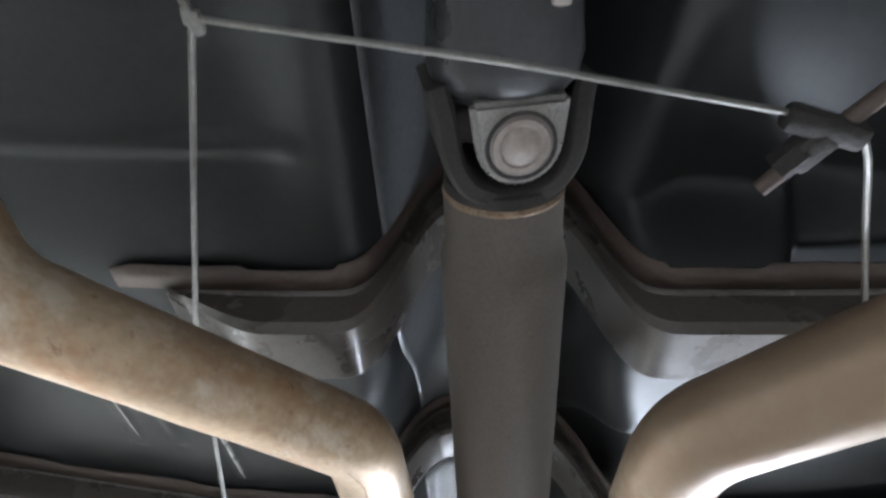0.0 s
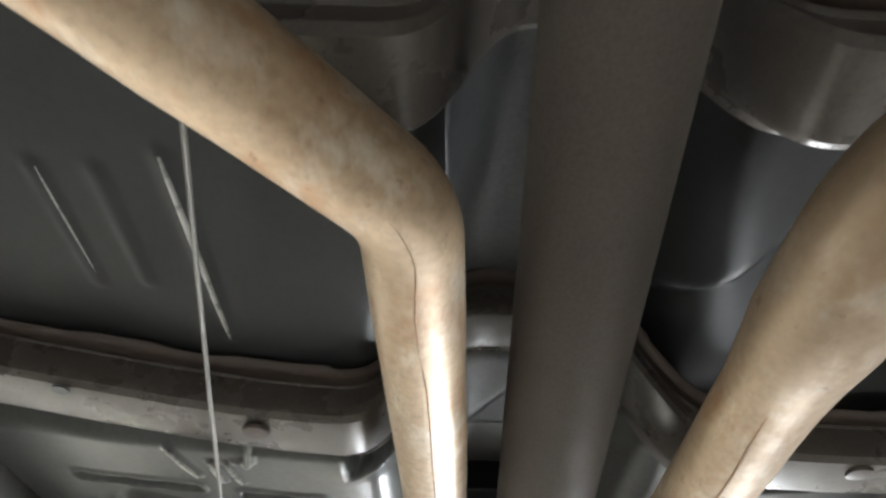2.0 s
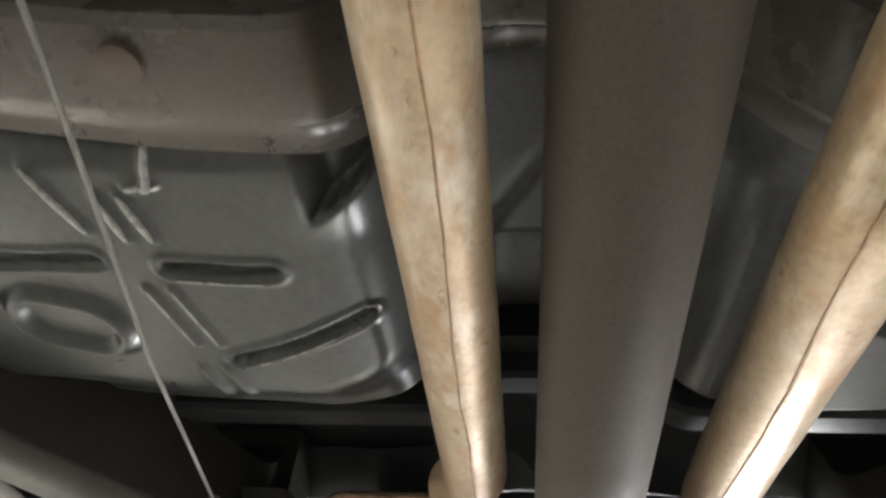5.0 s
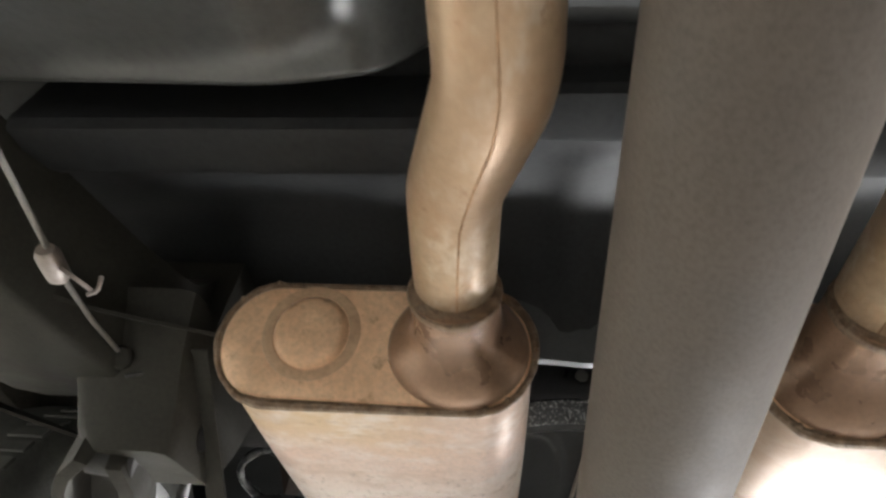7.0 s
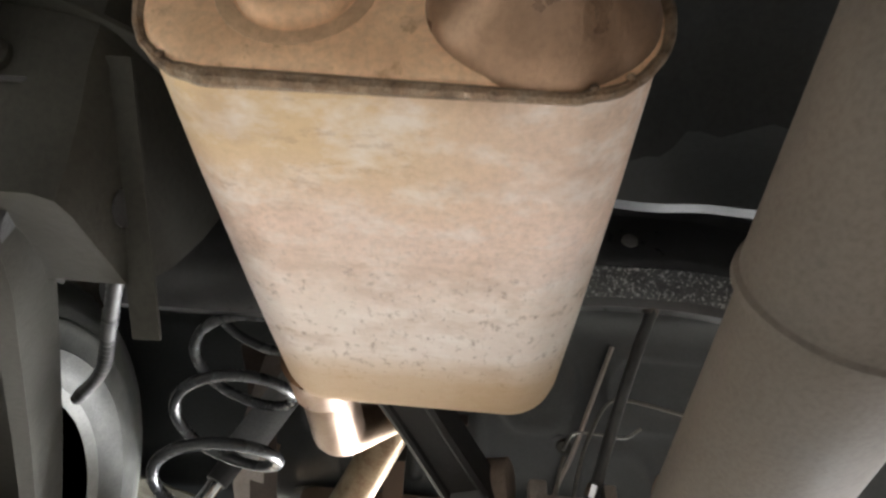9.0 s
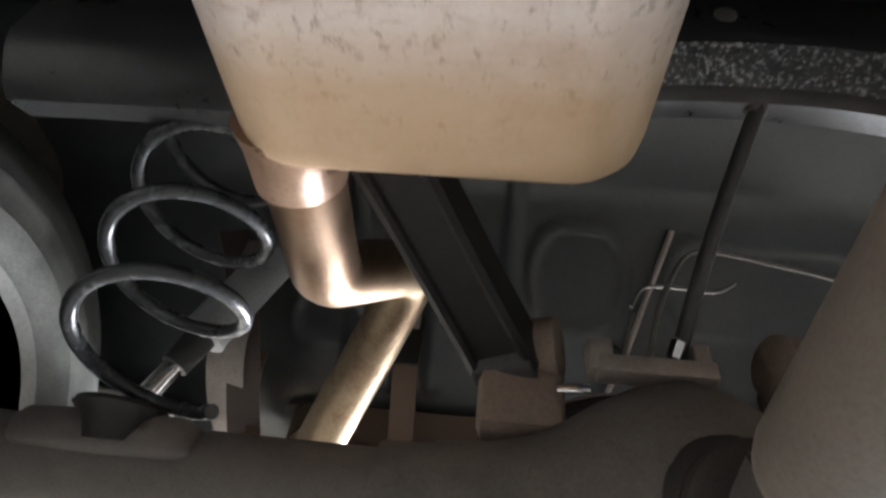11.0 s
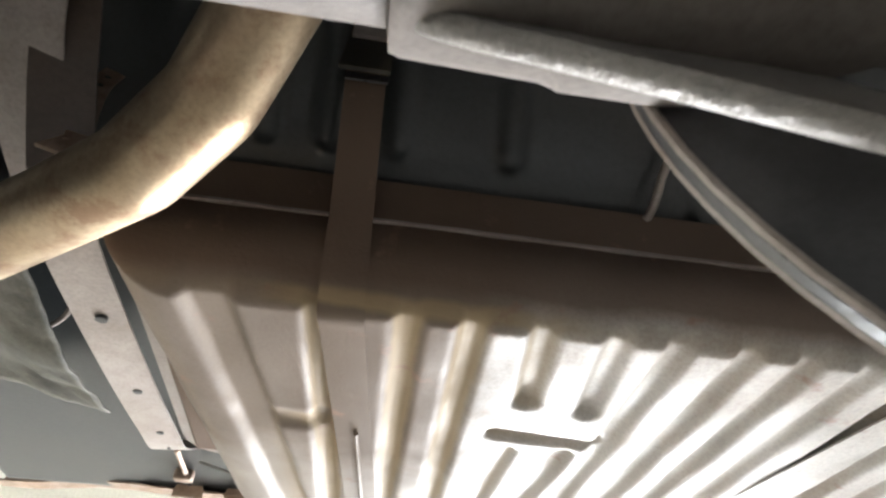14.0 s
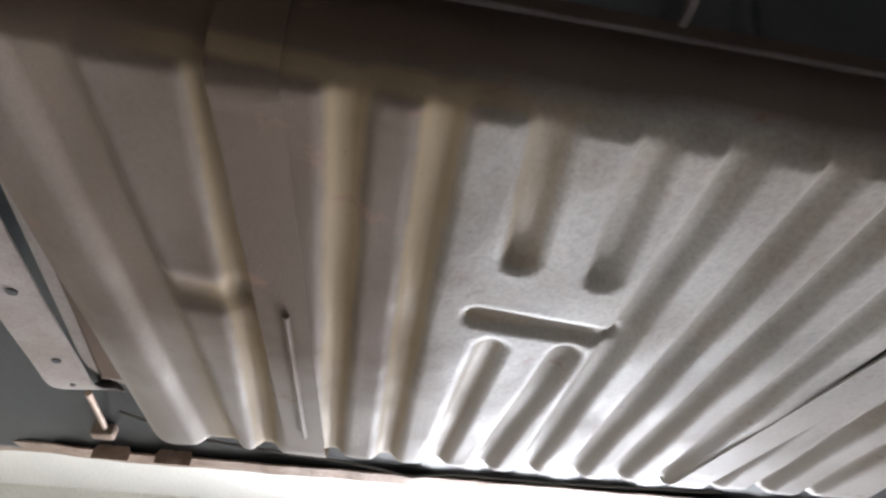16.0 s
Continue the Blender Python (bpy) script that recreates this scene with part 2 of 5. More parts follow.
# dirt on the left half, darkened further in colour to offset excess light there
TANK_DIRT_SHADE = band(0, ((-0.36, 0.85), (-0.24, 0.85), (-0.20, 0.97), (-0.10, 0.9), (-0.03, 0.0)), 26, 0.06)
# seam rust that also paints in the shade of the tank's front edge
TANK_RUST_SHADE = band(2, ((1.762, 0.0), (1.776, 0.85), (1.83, 0.95)), 14, 0.02)
# tan dust lies in the tank's grooves; rust below its seam has shade painted in
blend_over(TANK, (0.165, 0.125, 0.095), TANK_DIRT_SHADE)
# paler towards the rear
blend_over(TANK, (0.47, 0.43, 0.39), band(1, ((2.46, 0.0), (2.55, 0.6), (2.70, 0.8)), 22, 0.12))
blend_over(TANK, (0.37, 0.28, 0.165), both(band(2, ((1.7525, 0.0), (1.7565, 0.7), (1.763, 0.6), (1.768, 0.0)), 60, 0.003), band(0, ((-0.36, 0.1), (-0.25, 0.15), (-0.218, 1.0), (-0.07, 1.0), (0.02, 0.15)), 30, 0.02)))
blend_over(TANK, (0.150, 0.108, 0.083), TANK_RUST_SHADE)
blend_over(TANK, (0.27, 0.17, 0.13), streaks((17, 23, 17), 0.62, 0.70, 0.7))
blend_over(TANK, (0.16, 0.11, 0.08), streaks((160, 160, 160), 0.66, 0.74, 0.5))
# less gloss on the darkened left half and front edge
matte_under(TANK, (TANK_DIRT_SHADE, TANK_RUST_SHADE), 0.03)
# the mufflers are straw-yellow behind the front seam, rosy in the middle and grey at the back
blend_over(MUFFLER, (0.64, 0.47, 0.26), both(band(1, ((1.36, 0.95), (1.42, 0.8), (1.475, 0.0)), 12, 0.05), band(0, ((-0.30, 1.0), (-0.15, 0.9), (-0.07, 0.15)), 20, 0.04)))
blend_over(MUFFLER, (0.75, 0.68, 0.64), band(1, ((1.47, 0.0), (1.56, 0.75), (1.64, 0.7), (1.72, 0.35)), 10, 0.08))
blend_over(MUFFLER, (0.80, 0.74, 0.70), streaks((26, 44, 44), 0.47, 0.66, 0.65))
blend_over(MUFFLER, (0.42, 0.28, 0.20), streaks((13, 18, 18), 0.50, 0.66, 0.45))
blend_over(MUFFLER, (0.24, 0.16, 0.12), both(streaks((150, 90, 150), 0.56, 0.70, 0.75), band(1, ((1.47, 0.0), (1.52, 0.9), (1.67, 1.0), (1.70, 0.3)), 30, 0.06)))
blend_over(MUFFLER, (0.40, 0.26, 0.17), both(streaks((48, 95, 95), 0.58, 0.68, 0.6), band(0, ((-0.30, 1.0), (-0.13, 0.6), (-0.07, 0.2)), 20, 0.04)))
blend_over(MUFFLER, (0.50, 0.33, 0.17), band(1, ((1.61, 0.0), (1.655, 0.75), (1.72, 0.85)), 10, 0.05))
# right muffler is tan-brown, darkened in colour to offset strong lamp light
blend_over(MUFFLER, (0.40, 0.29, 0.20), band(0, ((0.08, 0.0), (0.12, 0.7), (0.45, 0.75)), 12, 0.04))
blend_over(CAP, (0.40, 0.21, 0.11), streaks((60, 60, 60), 0.60, 0.72, 0.6))
blend_over(PIPE, (0.76, 0.68, 0.56), streaks((30, 16, 30), 0.52, 0.66, 0.6))
blend_over(PIPE, (0.42, 0.22, 0.10), streaks((24, 12, 24), 0.52, 0.72, 0.75))
blend_over(PIPE, (0.25, 0.12, 0.06), streaks((85, 60, 85), 0.63, 0.71, 0.7))
blend_over(PIPE, (0.33, 0.205, 0.12), band(1, ((1.02, 0.0), (1.12, 0.65), (1.20, 0.6), (1.26, 0.2)), 16, 0.06))
PIPE_RIGHT = PIPE.copy()
# right pipe is browner towards the front, also darkened against the lamp's highlight
blend_over(PIPE_RIGHT, (0.235, 0.165, 0.11), band(1, ((0.0, 0.9), (0.34, 0.85), (0.47, 0.35), (0.53, 0.0)), 14, 0.08))
blend_over(TAIL, (0.22, 0.13, 0.08), streaks((34, 34, 34), 0.50, 0.64, 0.7))
blend_over(TAIL, (0.17, 0.10, 0.06), band(1, ((1.70, 0.85), (1.87, 0.7), (1.94, 0.0)), 22, 0.04))
blend_over(CAP, (0.36, 0.19, 0.09), streaks((60, 60, 60), 0.58, 0.75, 0.6))
blend_over(BRACE, (0.045, 0.038, 0.033), streaks((30, 60, 60), 0.56, 0.85, 0.22))


# ---- building helpers ----
def part(name, bm, material, parent=None, label="", smooth=True, flat_angle=None):
    me = bpy.data.meshes.new(name)
    bmesh.ops.recalc_face_normals(bm, faces=bm.faces)
    for f in bm.faces:
        f.smooth = smooth
    bm.to_mesh(me)
    bm.free()
    me.materials.append(material)
    if smooth:
        me.set_sharp_from_angle(angle=radians(flat_angle or 40))
    ob = new(name, me)
    if parent:
        ob.parent = parent
    if label:
        tagged(ob, label)
    return ob


def thing(name, label, category, at=(0, 0, 0), group="", kind=""):
    ob = new(name)
    ob.empty_display_size = 0.05
    return tagged(ob, label, category, group, kind)


def spline(pts, step=0.012):
    """Catmull-Rom through pts."""
    p = [Vector(q) for q in pts]
    p = [p[0] * 2 - p[1]] + p + [p[-1] * 2 - p[-2]]
    out = []
    for i in range(1, len(p) - 2):
        n = max(2, int((p[i + 1] - p[i]).length / step))
        for k in range(n):
            t = k / n
            a, b, c, d = p[i - 1], p[i], p[i + 1], p[i + 2]
            out.append(0.5 * ((2 * b) + (c - a) * t + (2 * a - 5 * b + 4 * c - d) * t * t + (3 * b - a - 3 * c + d) * t ** 3))
    out.append(p[-2])
    return out


def bend(pts, radius=0.05, step=0.008):
    """Straight runs with round bends at the inner points, as a pipe bender makes them."""
    p = [Vector(q) for q in pts]
    out = [p[0]]
    for i in range(1, len(p) - 1):
        a, b, c = p[i - 1], p[i], p[i + 1]
        u, v = (a - b).normalized(), (c - b).normalized()
        half = u.angle(v) / 2
        cut = min(radius / max(0.05, math.tan(half)), 0.48 * (a - b).length, 0.48 * (c - b).length)
        s, e = b + u * cut, b + v * cut
        n = max(4, int((s - e).length / step) + 2)
        for k in range(n + 1):
            t = k / n
            out.append(s * (1 - t) ** 2 + b * 2 * t * (1 - t) + e * t * t)
    out.append(p[-1])
    dense = [out[0]]
    for q in out[1:]:
        gap = (q - dense[-1]).length
        if gap < 1e-5:
            continue
        n = max(1, int(gap / 0.03))
        base = dense[-1]
        for k in range(1, n + 1):
            dense.append(base.lerp(q, k / n))
    return dense


def rings_bm(rings, closed=True, cap=True):
    bm = bmesh.new()
    vs = [[bm.verts.new(q) for q in r] for r in rings]
    m = len(rings[0])
    for a, b in zip(vs, vs[1:]):
        for j in range(m if closed else m - 1):
            bm.faces.new((a[j], a[(j + 1) % m], b[(j + 1) % m], b[j]))
    if cap and closed:
        bm.faces.new(vs[0][::-1])
        bm.faces.new(vs[-1])
    return bm


def frames_along(pts):
    """Tangent and two normals along a line, carried without twist."""
    out = []
    t0 = (pts[1] - pts[0]).normalized()
    up = Vector((0, 0, 1)) if abs(t0.z) < 0.9 else Vector((0, 1, 0))
    n = (up - t0 * up.dot(t0)).normalized()
    for i in range(len(pts)):
        a, b = pts[max(0, i - 1)], pts[min(len(pts) - 1, i + 1)]
        t = (b - a).normalized()
        n = (n - t * n.dot(t)).normalized()
        out.append((t, n, t.cross(n)))
    return out


def tube_bm(pts, radius, seg=24, cap=True, wobble=0.0):
    """radius: a number or a function of the share of the way along."""
    pts = [Vector(q) for q in pts]
    total = sum((b - a).length for a, b in zip(pts, pts[1:]))
    rings, run = [], 0.0
    for i, (q, (t, n, b)) in enumerate(zip(pts, frames_along(pts))):
        if i:
            run += (q - pts[i - 1]).length
        r = radius(run / total) if callable(radius) else radius
        ring = []
        for k in range(seg):
            a = 2 * math.pi * k / seg
            d = n * math.cos(a) + b * math.sin(a)
            w = 1 + wobble * noise.noise((q + d * r) * 22) if wobble else 1
            ring.append(q + d * r * w)
        rings.append(ring)
    return rings_bm(rings, True, cap)


def lathe_bm(profile, origin, axis, seg=40):
    """profile: (along, radius) pairs round axis from origin."""
    o, t = Vector(origin), Vector(axis).normalized()
    up = Vector((0, 0, 1)) if abs(t.z) < 0.9 else Vector((0, 1, 0))
    n = (up - t * up.dot(t)).normalized()
    b = t.cross(n)
    rings = [[o + t * s + (n * math.cos(2 * math.pi * k / seg) + b * math.sin(2 * math.pi * k / seg)) * max(r, 0.0004)
              for k in range(seg)] for s, r in profile]
    return rings_bm(rings)


def box_bm(size, m, bevel=0.003, seg=2):
    bm = bmesh.new()
    bmesh.ops.create_cube(bm, size=1.0, matrix=m @ Matrix.Diagonal((*size, 1)))
    if bevel:
        bmesh.ops.bevel(bm, geom=bm.edges[:], offset=bevel, segments=seg, affect="EDGES", profile=0.5)
    return bm


def plate_bm(outline, thick, m=Matrix(), bevel=0.0):
    """A flat outline (x, y) given thickness downwards and upwards, set by m."""
    bm = bmesh.new()
    f = bm.faces.new([bm.verts.new((x, y, -thick / 2)) for x, y in outline])
    r = bmesh.ops.extrude_face_region(bm, geom=[f])
    bmesh.ops.translate(bm, verts=[v for v in r["geom"] if isinstance(v, bmesh.types.BMVert)], vec=(0, 0, thick))
    if bevel:
        bmesh.ops.bevel(bm, geom=bm.edges[:], offset=bevel, segments=2, affect="EDGES")
    bmesh.ops.transform(bm, matrix=m, verts=bm.verts)
    return bm


def ribbon_bm(pts, width, thick, across=None):
    """A strip of sheet metal that follows pts; across: its width direction, one vector or one a point."""
    pts = [Vector(q) for q in pts]
    rings = []
    for i, (q, (t, n, b)) in enumerate(zip(pts, frames_along(pts))):
        w = Vector(across[i] if isinstance(across, list) else across).normalized() if across else b
        w = (w - t * w.dot(t)).normalized()
        h = t.cross(w)
        e = thick / 2
        k = width / 2
        rings.append([q + w * k + h * e, q + w * (k - 0.001) + h * e * 1.05, q - w * (k - 0.001) + h * e * 1.05, q - w * k + h * e,
                      q - w * k - h * e, q - w * (k - 0.001) - h * e * 1.05, q + w * (k - 0.001) - h * e * 1.05, q + w * k - h * e])
    return rings_bm(rings)


def sheet_ob(name, fz, xs, ys, material, parent, label="", thick=0.0025):
    """A pressed sheet: the height fz(X, Y) over a grid."""
    X, Y = np.meshgrid(xs, ys, indexing="ij")
    Z = fz(X, Y)
    verts = np.stack([X, Y, Z], -1).reshape(-1, 3)
    nx, ny = len(xs), len(ys)
    i = np.arange(nx * ny).reshape(nx, ny)
    faces = np.stack([i[:-1, :-1], i[:-1, 1:], i[1:, 1:], i[1:, :-1]], -1).reshape(-1, 4)
    me = bpy.data.meshes.new(name)
    me.from_pydata(verts.tolist(), [], faces.tolist())
    me.polygons.foreach_set("use_smooth", [True] * len(faces))
    me.materials.append(material)
    ob = new(name, me)
    ob.parent = parent
    if thick:
        s = ob.modifiers.new("thickness", "SOLIDIFY")
        s.thickness, s.offset = thick, 0
    if label:
        tagged(ob, label)
    return ob


def sstep(v, a, b):
    t = np.clip((v - a) / (b - a), 0, 1)
    return t * t * (3 - 2 * t)


def capsule(X, Y, a, b, r, soft):
    """1 inside a stadium from a to b, falling to 0 over soft."""
    ax, ay, bx, by = *a, *b
    dx, dy = bx - ax, by - ay
    t = np.clip(((X - ax) * dx + (Y - ay) * dy) / (dx * dx + dy * dy + 1e-9), 0, 1)
    d = np.hypot(X - ax - t * dx, Y - ay - t * dy)
    return 1 - sstep(d, r - soft / 2, r + soft / 2)


XC = 0.057  # the car's centre line

# ---- the garage ----
room = dict(x0=-4.2, x1=4.2, y0=-5.0, y1=7.0, h=3.3)
W = room["x1"] - room["x0"]
L = room["y1"] - room["y0"]
MX, MY = (room["x0"] + room["x1"]) / 2, (room["y0"] + room["y1"]) / 2
tagged(part("floor", box_bm((W + 0.4, L + 0.4, 0.1), pose(MX, MY, -0.05), 0), CONCRETE, smooth=False), "grey concrete garage floor", "floor", kind="structure")
tagged(part("ceiling", box_bm((W + 0.4, L + 0.4, 0.1), pose(MX, MY, room["h"] + 0.05), 0), CEIL, smooth=False), "pale cream boarded garage ceiling", "ceiling", kind="structure")
tagged(part("wall_west", box_bm((0.15, L + 0.4, room["h"]), pose(room["x0"] - 0.075, MY, room["h"] / 2), 0), WALL, smooth=False), "cream painted garage side wall", "wall", kind="structure")
# the next two walls are out of view, darkened to cut bounced light
tagged(part("wall_east", box_bm((0.15, L + 0.4, room["h"]), pose(room["x1"] + 0.075, MY, room["h"] / 2), 0), DIM_WALL, smooth=False), "unseen garage side wall, dark to limit bounced light", "wall", kind="structure")
tagged(part("wall_south", box_bm((W, 0.15, room["h"]), pose(MX, room["y0"] - 0.075, room["h"] / 2), 0), DIM_WALL, smooth=False), "unseen garage end wall, dark to limit bounced light", "wall", kind="structure")


def merged(*bms):
    """Several bmeshes as one."""
    out = bmesh.new()
    for b in bms:
        me = bpy.data.meshes.new("t")
        b.to_mesh(me)
        b.free()
        out.from_mesh(me)
        bpy.data.meshes.remove(me)
    return out


def north_wall():
    # the doorway is assumed and out of view, it admits light from behind
    y, h, d0, d1, dh = room["y1"] + 0.075, room["h"], 0.2, 3.0, 2.4
    bms = []
    for x0, x1, z0, z1 in ((room["x0"], d0, 0, h), (d1, room["x1"], 0, h), (d0, d1, dh, h)):
        bms.append(box_bm((x1 - x0, 0.15, z1 - z0), pose((x0 + x1) / 2, y, (z0 + z1) / 2), 0))
    tagged(part("wall_north", merged(*bms), WALL, smooth=False), "cream garage wall with an assumed doorway to let light in", "wall", kind="structure")
    tagged(part("ground", box_bm((40, 30, 0.1), pose(0, room["y1"] + 15.2, -0.06), 0), CONCRETE, smooth=False), "unseen grey concrete yard outside the assumed doorway", "ground", kind="structure")


north_wall()


# ---- the car's body underside ----
body = thing("car_body", "dark undercoated car underbody raised on a lift", "car body")


def tunnel(X, Y):
    wide = 0.083 + 0.045 * sstep(Y, 0.42, 0.70)
    return 0.15 * np.exp(-(np.abs(X - 0.042) / wide) ** 4.5) + 0.03 * sstep(np.abs(X - XC), 0.22, 0.75)


def floor_z(X, Y):
    z = 1.838 + tunnel(X, Y) - 0.034 * sstep(Y, 0.77, 0.82)
    # dished panels in front of the first brace
    z = z + 0.03 * (1 - sstep(Y, 0.15, 0.34)) * sstep(XC - X, 0.1, 0.2)
    z = z + 0.08 * sstep(Y, 0.0, 0.30) * (1 - sstep(Y, 0.30, 0.345)) * sstep(X, 0.08, 0.2) * (1 - sstep(X, 0.19, 0.50))
    z = z - 0.004 * capsule(X, Y, (-0.9, 0.215), (-0.1, 0.225), 0.006, 0.012)
    # pressed ribs
    for a, b in (((-0.346, 0.47), (-0.344, 0.592)), ((-0.245, 0.455), (-0.241, 0.652)), ((-0.299, 0.471), (-0.297, 0.585))):
        z = z - 0.003 * capsule(X, Y, a, b, 0.0055, 0.007)
    # slots and beads of the foot wells
    for a, b in (((-0.272, 0.912), (-0.192, 0.915)), ((-0.25, 1.030), (-0.130, 0.985)), ((-0.48, 0.914), (-0.335, 0.906))):
        z = z + 0.012 * capsule(X, Y, a, b, 0.0075, 0.006)
        z = z - 0.0035 * (capsule(X, Y, a, b, 0.014, 0.006) - capsule(X, Y, a, b, 0.0095, 0.005))
    for a, b in (((-0.342, 0.815), (-0.322, 0.873)), ((-0.300, 0.838), (-0.293, 0.880)), ((-0.281, 0.838), (-0.272, 0.880)),
                 ((-0.247, 0.79), (-0.253, 0.828)), ((-0.253, 0.828), (-0.272, 0.832)), ((-0.280, 0.936), (-0.262, 1.007)), ((-0.302, 0.936), (-0.285, 1.007)),
                 ((-0.292, 1.045), (-0.285, 1.098)), ((-0.268, 1.045), (-0.258, 1.098))):
        z = z - 0.004 * capsule(X, Y, a, b, 0.0042, 0.005)
    ring = capsule(X, Y, (-0.415, 0.985), (-0.38, 0.992), 0.040, 0.014) - capsule(X, Y, (-0.415, 0.985), (-0.38, 0.992), 0.026, 0.014)
    z = z - 0.011 * ring
    z = z + 0.028 * sstep(X, -0.155, -0.135) * (1 - sstep(X, -0.07, -0.05)) * (1 - sstep(Y + 0.75 * (X + 0.143), 0.861, 0.868)) * sstep(Y, 0.79, 0.80)
    # the same presses on the other side
    for a, b in (((0.30, 0.93), (0.40, 0.925)), ((0.24, 1.01), (0.36, 1.045))):
        z = z + 0.012 * capsule(X, Y, a, b, 0.011, 0.008)
    for x in (0.36, 0.385, 0.44):
        z = z - 0.003 * capsule(X, Y, (x, 0.47), (x, 0.64), 0.006, 0.007)
    # the rear panel swells up towards the tunnel
    z = z + 0.014 * sstep(-np.abs(X - 0.042), -0.252, -0.152) * sstep(np.abs(X - 0.042), 0.115, 0.14) * sstep(Y, 0.83, 0.90)
    # small dents of the long panels
    z = z + 0.0012 * np.sin(X * 23 + 1.3) * np.sin(Y * 17)
    # the rear lip turns up
    z = z + 0.045 * sstep(Y + 3.6 * np.maximum(0, X + 0.20) ** 2, 1.075, 1.175) + 0.10 * sstep(Y, 1.18, 1.215)
    return z


sheet_ob("floor_panel", floor_z, np.arange(-0.75, 0.866, 0.005), np.arange(-0.9, 0.791, 0.005), UNDERCOAT, body, "dark satin undercoated floor pan with a tunnel")
sheet_ob("rear_floor_panel", floor_z, np.arange(-0.75, 0.866, 0.003), np.arange(0.79, 1.222, 0.003), GLOSS, body, "glossy grey rear floor pan with pressed slots")
# added pale strip puts the tunnel wall's bright reflection into the colour
sheet_ob("tunnel_sheen", lambda X, Y: floor_z(X, Y) - 0.003, np.arange(-0.050, 0.045, 0.004), np.arange(-0.3, 1.06, 0.01), TUNNEL_SHEEN, body, "pale strip standing for the sheen of the tunnel side", 0.0015)


def brace(name, prof, label, half, skew, left=-0.75):
    """A hat-section brace that follows the floor and the tunnel from side to side. prof: (y, z) pairs."""
    xs = np.concatenate([np.arange(-0.74, -0.2, 0.02), np.arange(-0.2, 0.31, 0.005), np.arange(0.31, 0.86, 0.02)])
    xs = xs[xs > left]
    rings = []
    for x in xs:
        t = 0.15 * math.exp(-(abs(x - 0.042) / (half * 0.62)) ** 4.5) + 0.03 * float(sstep(np.array(abs(x - XC)), 0.22, 0.75))
        ring = []
        for k, (y, z) in enumerate(prof):
            edge = 0.004 * noise.noise(Vector((x * 14, k, 1.0))) + (0.005 if math.sin(x * 40) > 0.2 else 0) if k == 0 else 0
            low = 1.0 if skew else float(sstep(np.array(x), -0.24, -0.13))
            ring.append(Vector((x, y + edge + skew * (x + 0.225) * (0.55 if x > -0.225 else 1.0), 1.833 + (z - 1.833) * max(0.05, low) + t)))
        rings.append(ring)
    ob = part(name, rings_bm([r[1:] for r in rings if r[0].x > left + 0.04], False, False), BRACE, body, label, flat_angle=25)
    lip = part("weld_flange", rings_bm([[q + Vector((0, 0, -0.001)) for q in r[:2]] for r in rings], False, False), FLANGE, ob, "brown ragged weld flange")
    t = lip.modifiers.new("thickness", "SOLIDIFY")
    t.thickness, t.offset = 0.002, 0
    s = ob.modifiers.new("thickness", "SOLIDIFY")
    s.thickness, s.offset = 0.0025, 0
    return ob


front_brace = brace("front_brace", [(0.316, 1.833), (0.340, 1.831), (0.345, 1.827), (0.341, 1.797), (0.345, 1.790), (0.397, 1.790), (0.4015, 1.793), (0.4025, 1.83), (0.42, 1.834)], "grey painted floor brace with a rounded corner", 0.135, 0.0, -0.26)
rear_brace = brace("rear_brace", [(0.680, 1.833), (0.706, 1.830), (0.709, 1.826), (0.705, 1.804), (0.707, 1.796), (0.713, 1.792), (0.760, 1.788), (0.769, 1.791), (0.776, 1.802), (0.80, 1.806)], "grey painted floor brace with a round plug", 0.205, 0.125)
for x, y in ((-0.2215, 0.731), (0.356, 0.766)):
    part("plug", lathe_bm([(0, 0.013), (0.003, 0.012), (0.004, 0.006), (0.004, 0)], (x, y, 1.7885 if x < 0 else 1.792), (0, 0.05, -1), 24), FLANGE, rear_brace, "dull brown round plug")
part("drain_hole", lathe_bm([(0, 0.008), (0.0012, 0.0078), (0.0012, 0)], (-0.398, 0.693, 1.800), (0, 0.05, -1), 20), BLACK, rear_brace, "small dark hole")


# pale strips put highlights and rubbed edges on the pressed beads, thin ones on the ribs
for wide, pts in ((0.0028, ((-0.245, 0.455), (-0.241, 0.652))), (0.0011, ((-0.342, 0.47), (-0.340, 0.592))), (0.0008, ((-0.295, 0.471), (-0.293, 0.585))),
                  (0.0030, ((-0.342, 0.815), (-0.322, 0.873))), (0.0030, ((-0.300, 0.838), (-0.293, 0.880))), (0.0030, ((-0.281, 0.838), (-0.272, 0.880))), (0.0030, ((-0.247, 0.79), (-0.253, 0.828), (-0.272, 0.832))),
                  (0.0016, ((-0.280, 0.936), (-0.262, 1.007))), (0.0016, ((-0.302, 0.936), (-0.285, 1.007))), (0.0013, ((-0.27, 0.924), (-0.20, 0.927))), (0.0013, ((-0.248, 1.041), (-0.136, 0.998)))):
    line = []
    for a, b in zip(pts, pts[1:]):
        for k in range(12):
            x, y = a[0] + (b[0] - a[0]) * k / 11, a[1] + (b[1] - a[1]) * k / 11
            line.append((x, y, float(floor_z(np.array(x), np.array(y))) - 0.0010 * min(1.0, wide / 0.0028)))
    part("bead_edge", tube_bm(line, lambda u: wide * (0.4 + 0.6 * math.sin(math.pi * min(1, max(0, u))) ** 0.5), 8), BEADS, body, "pale strip for the highlight and rubbed edge of a pressed bead")


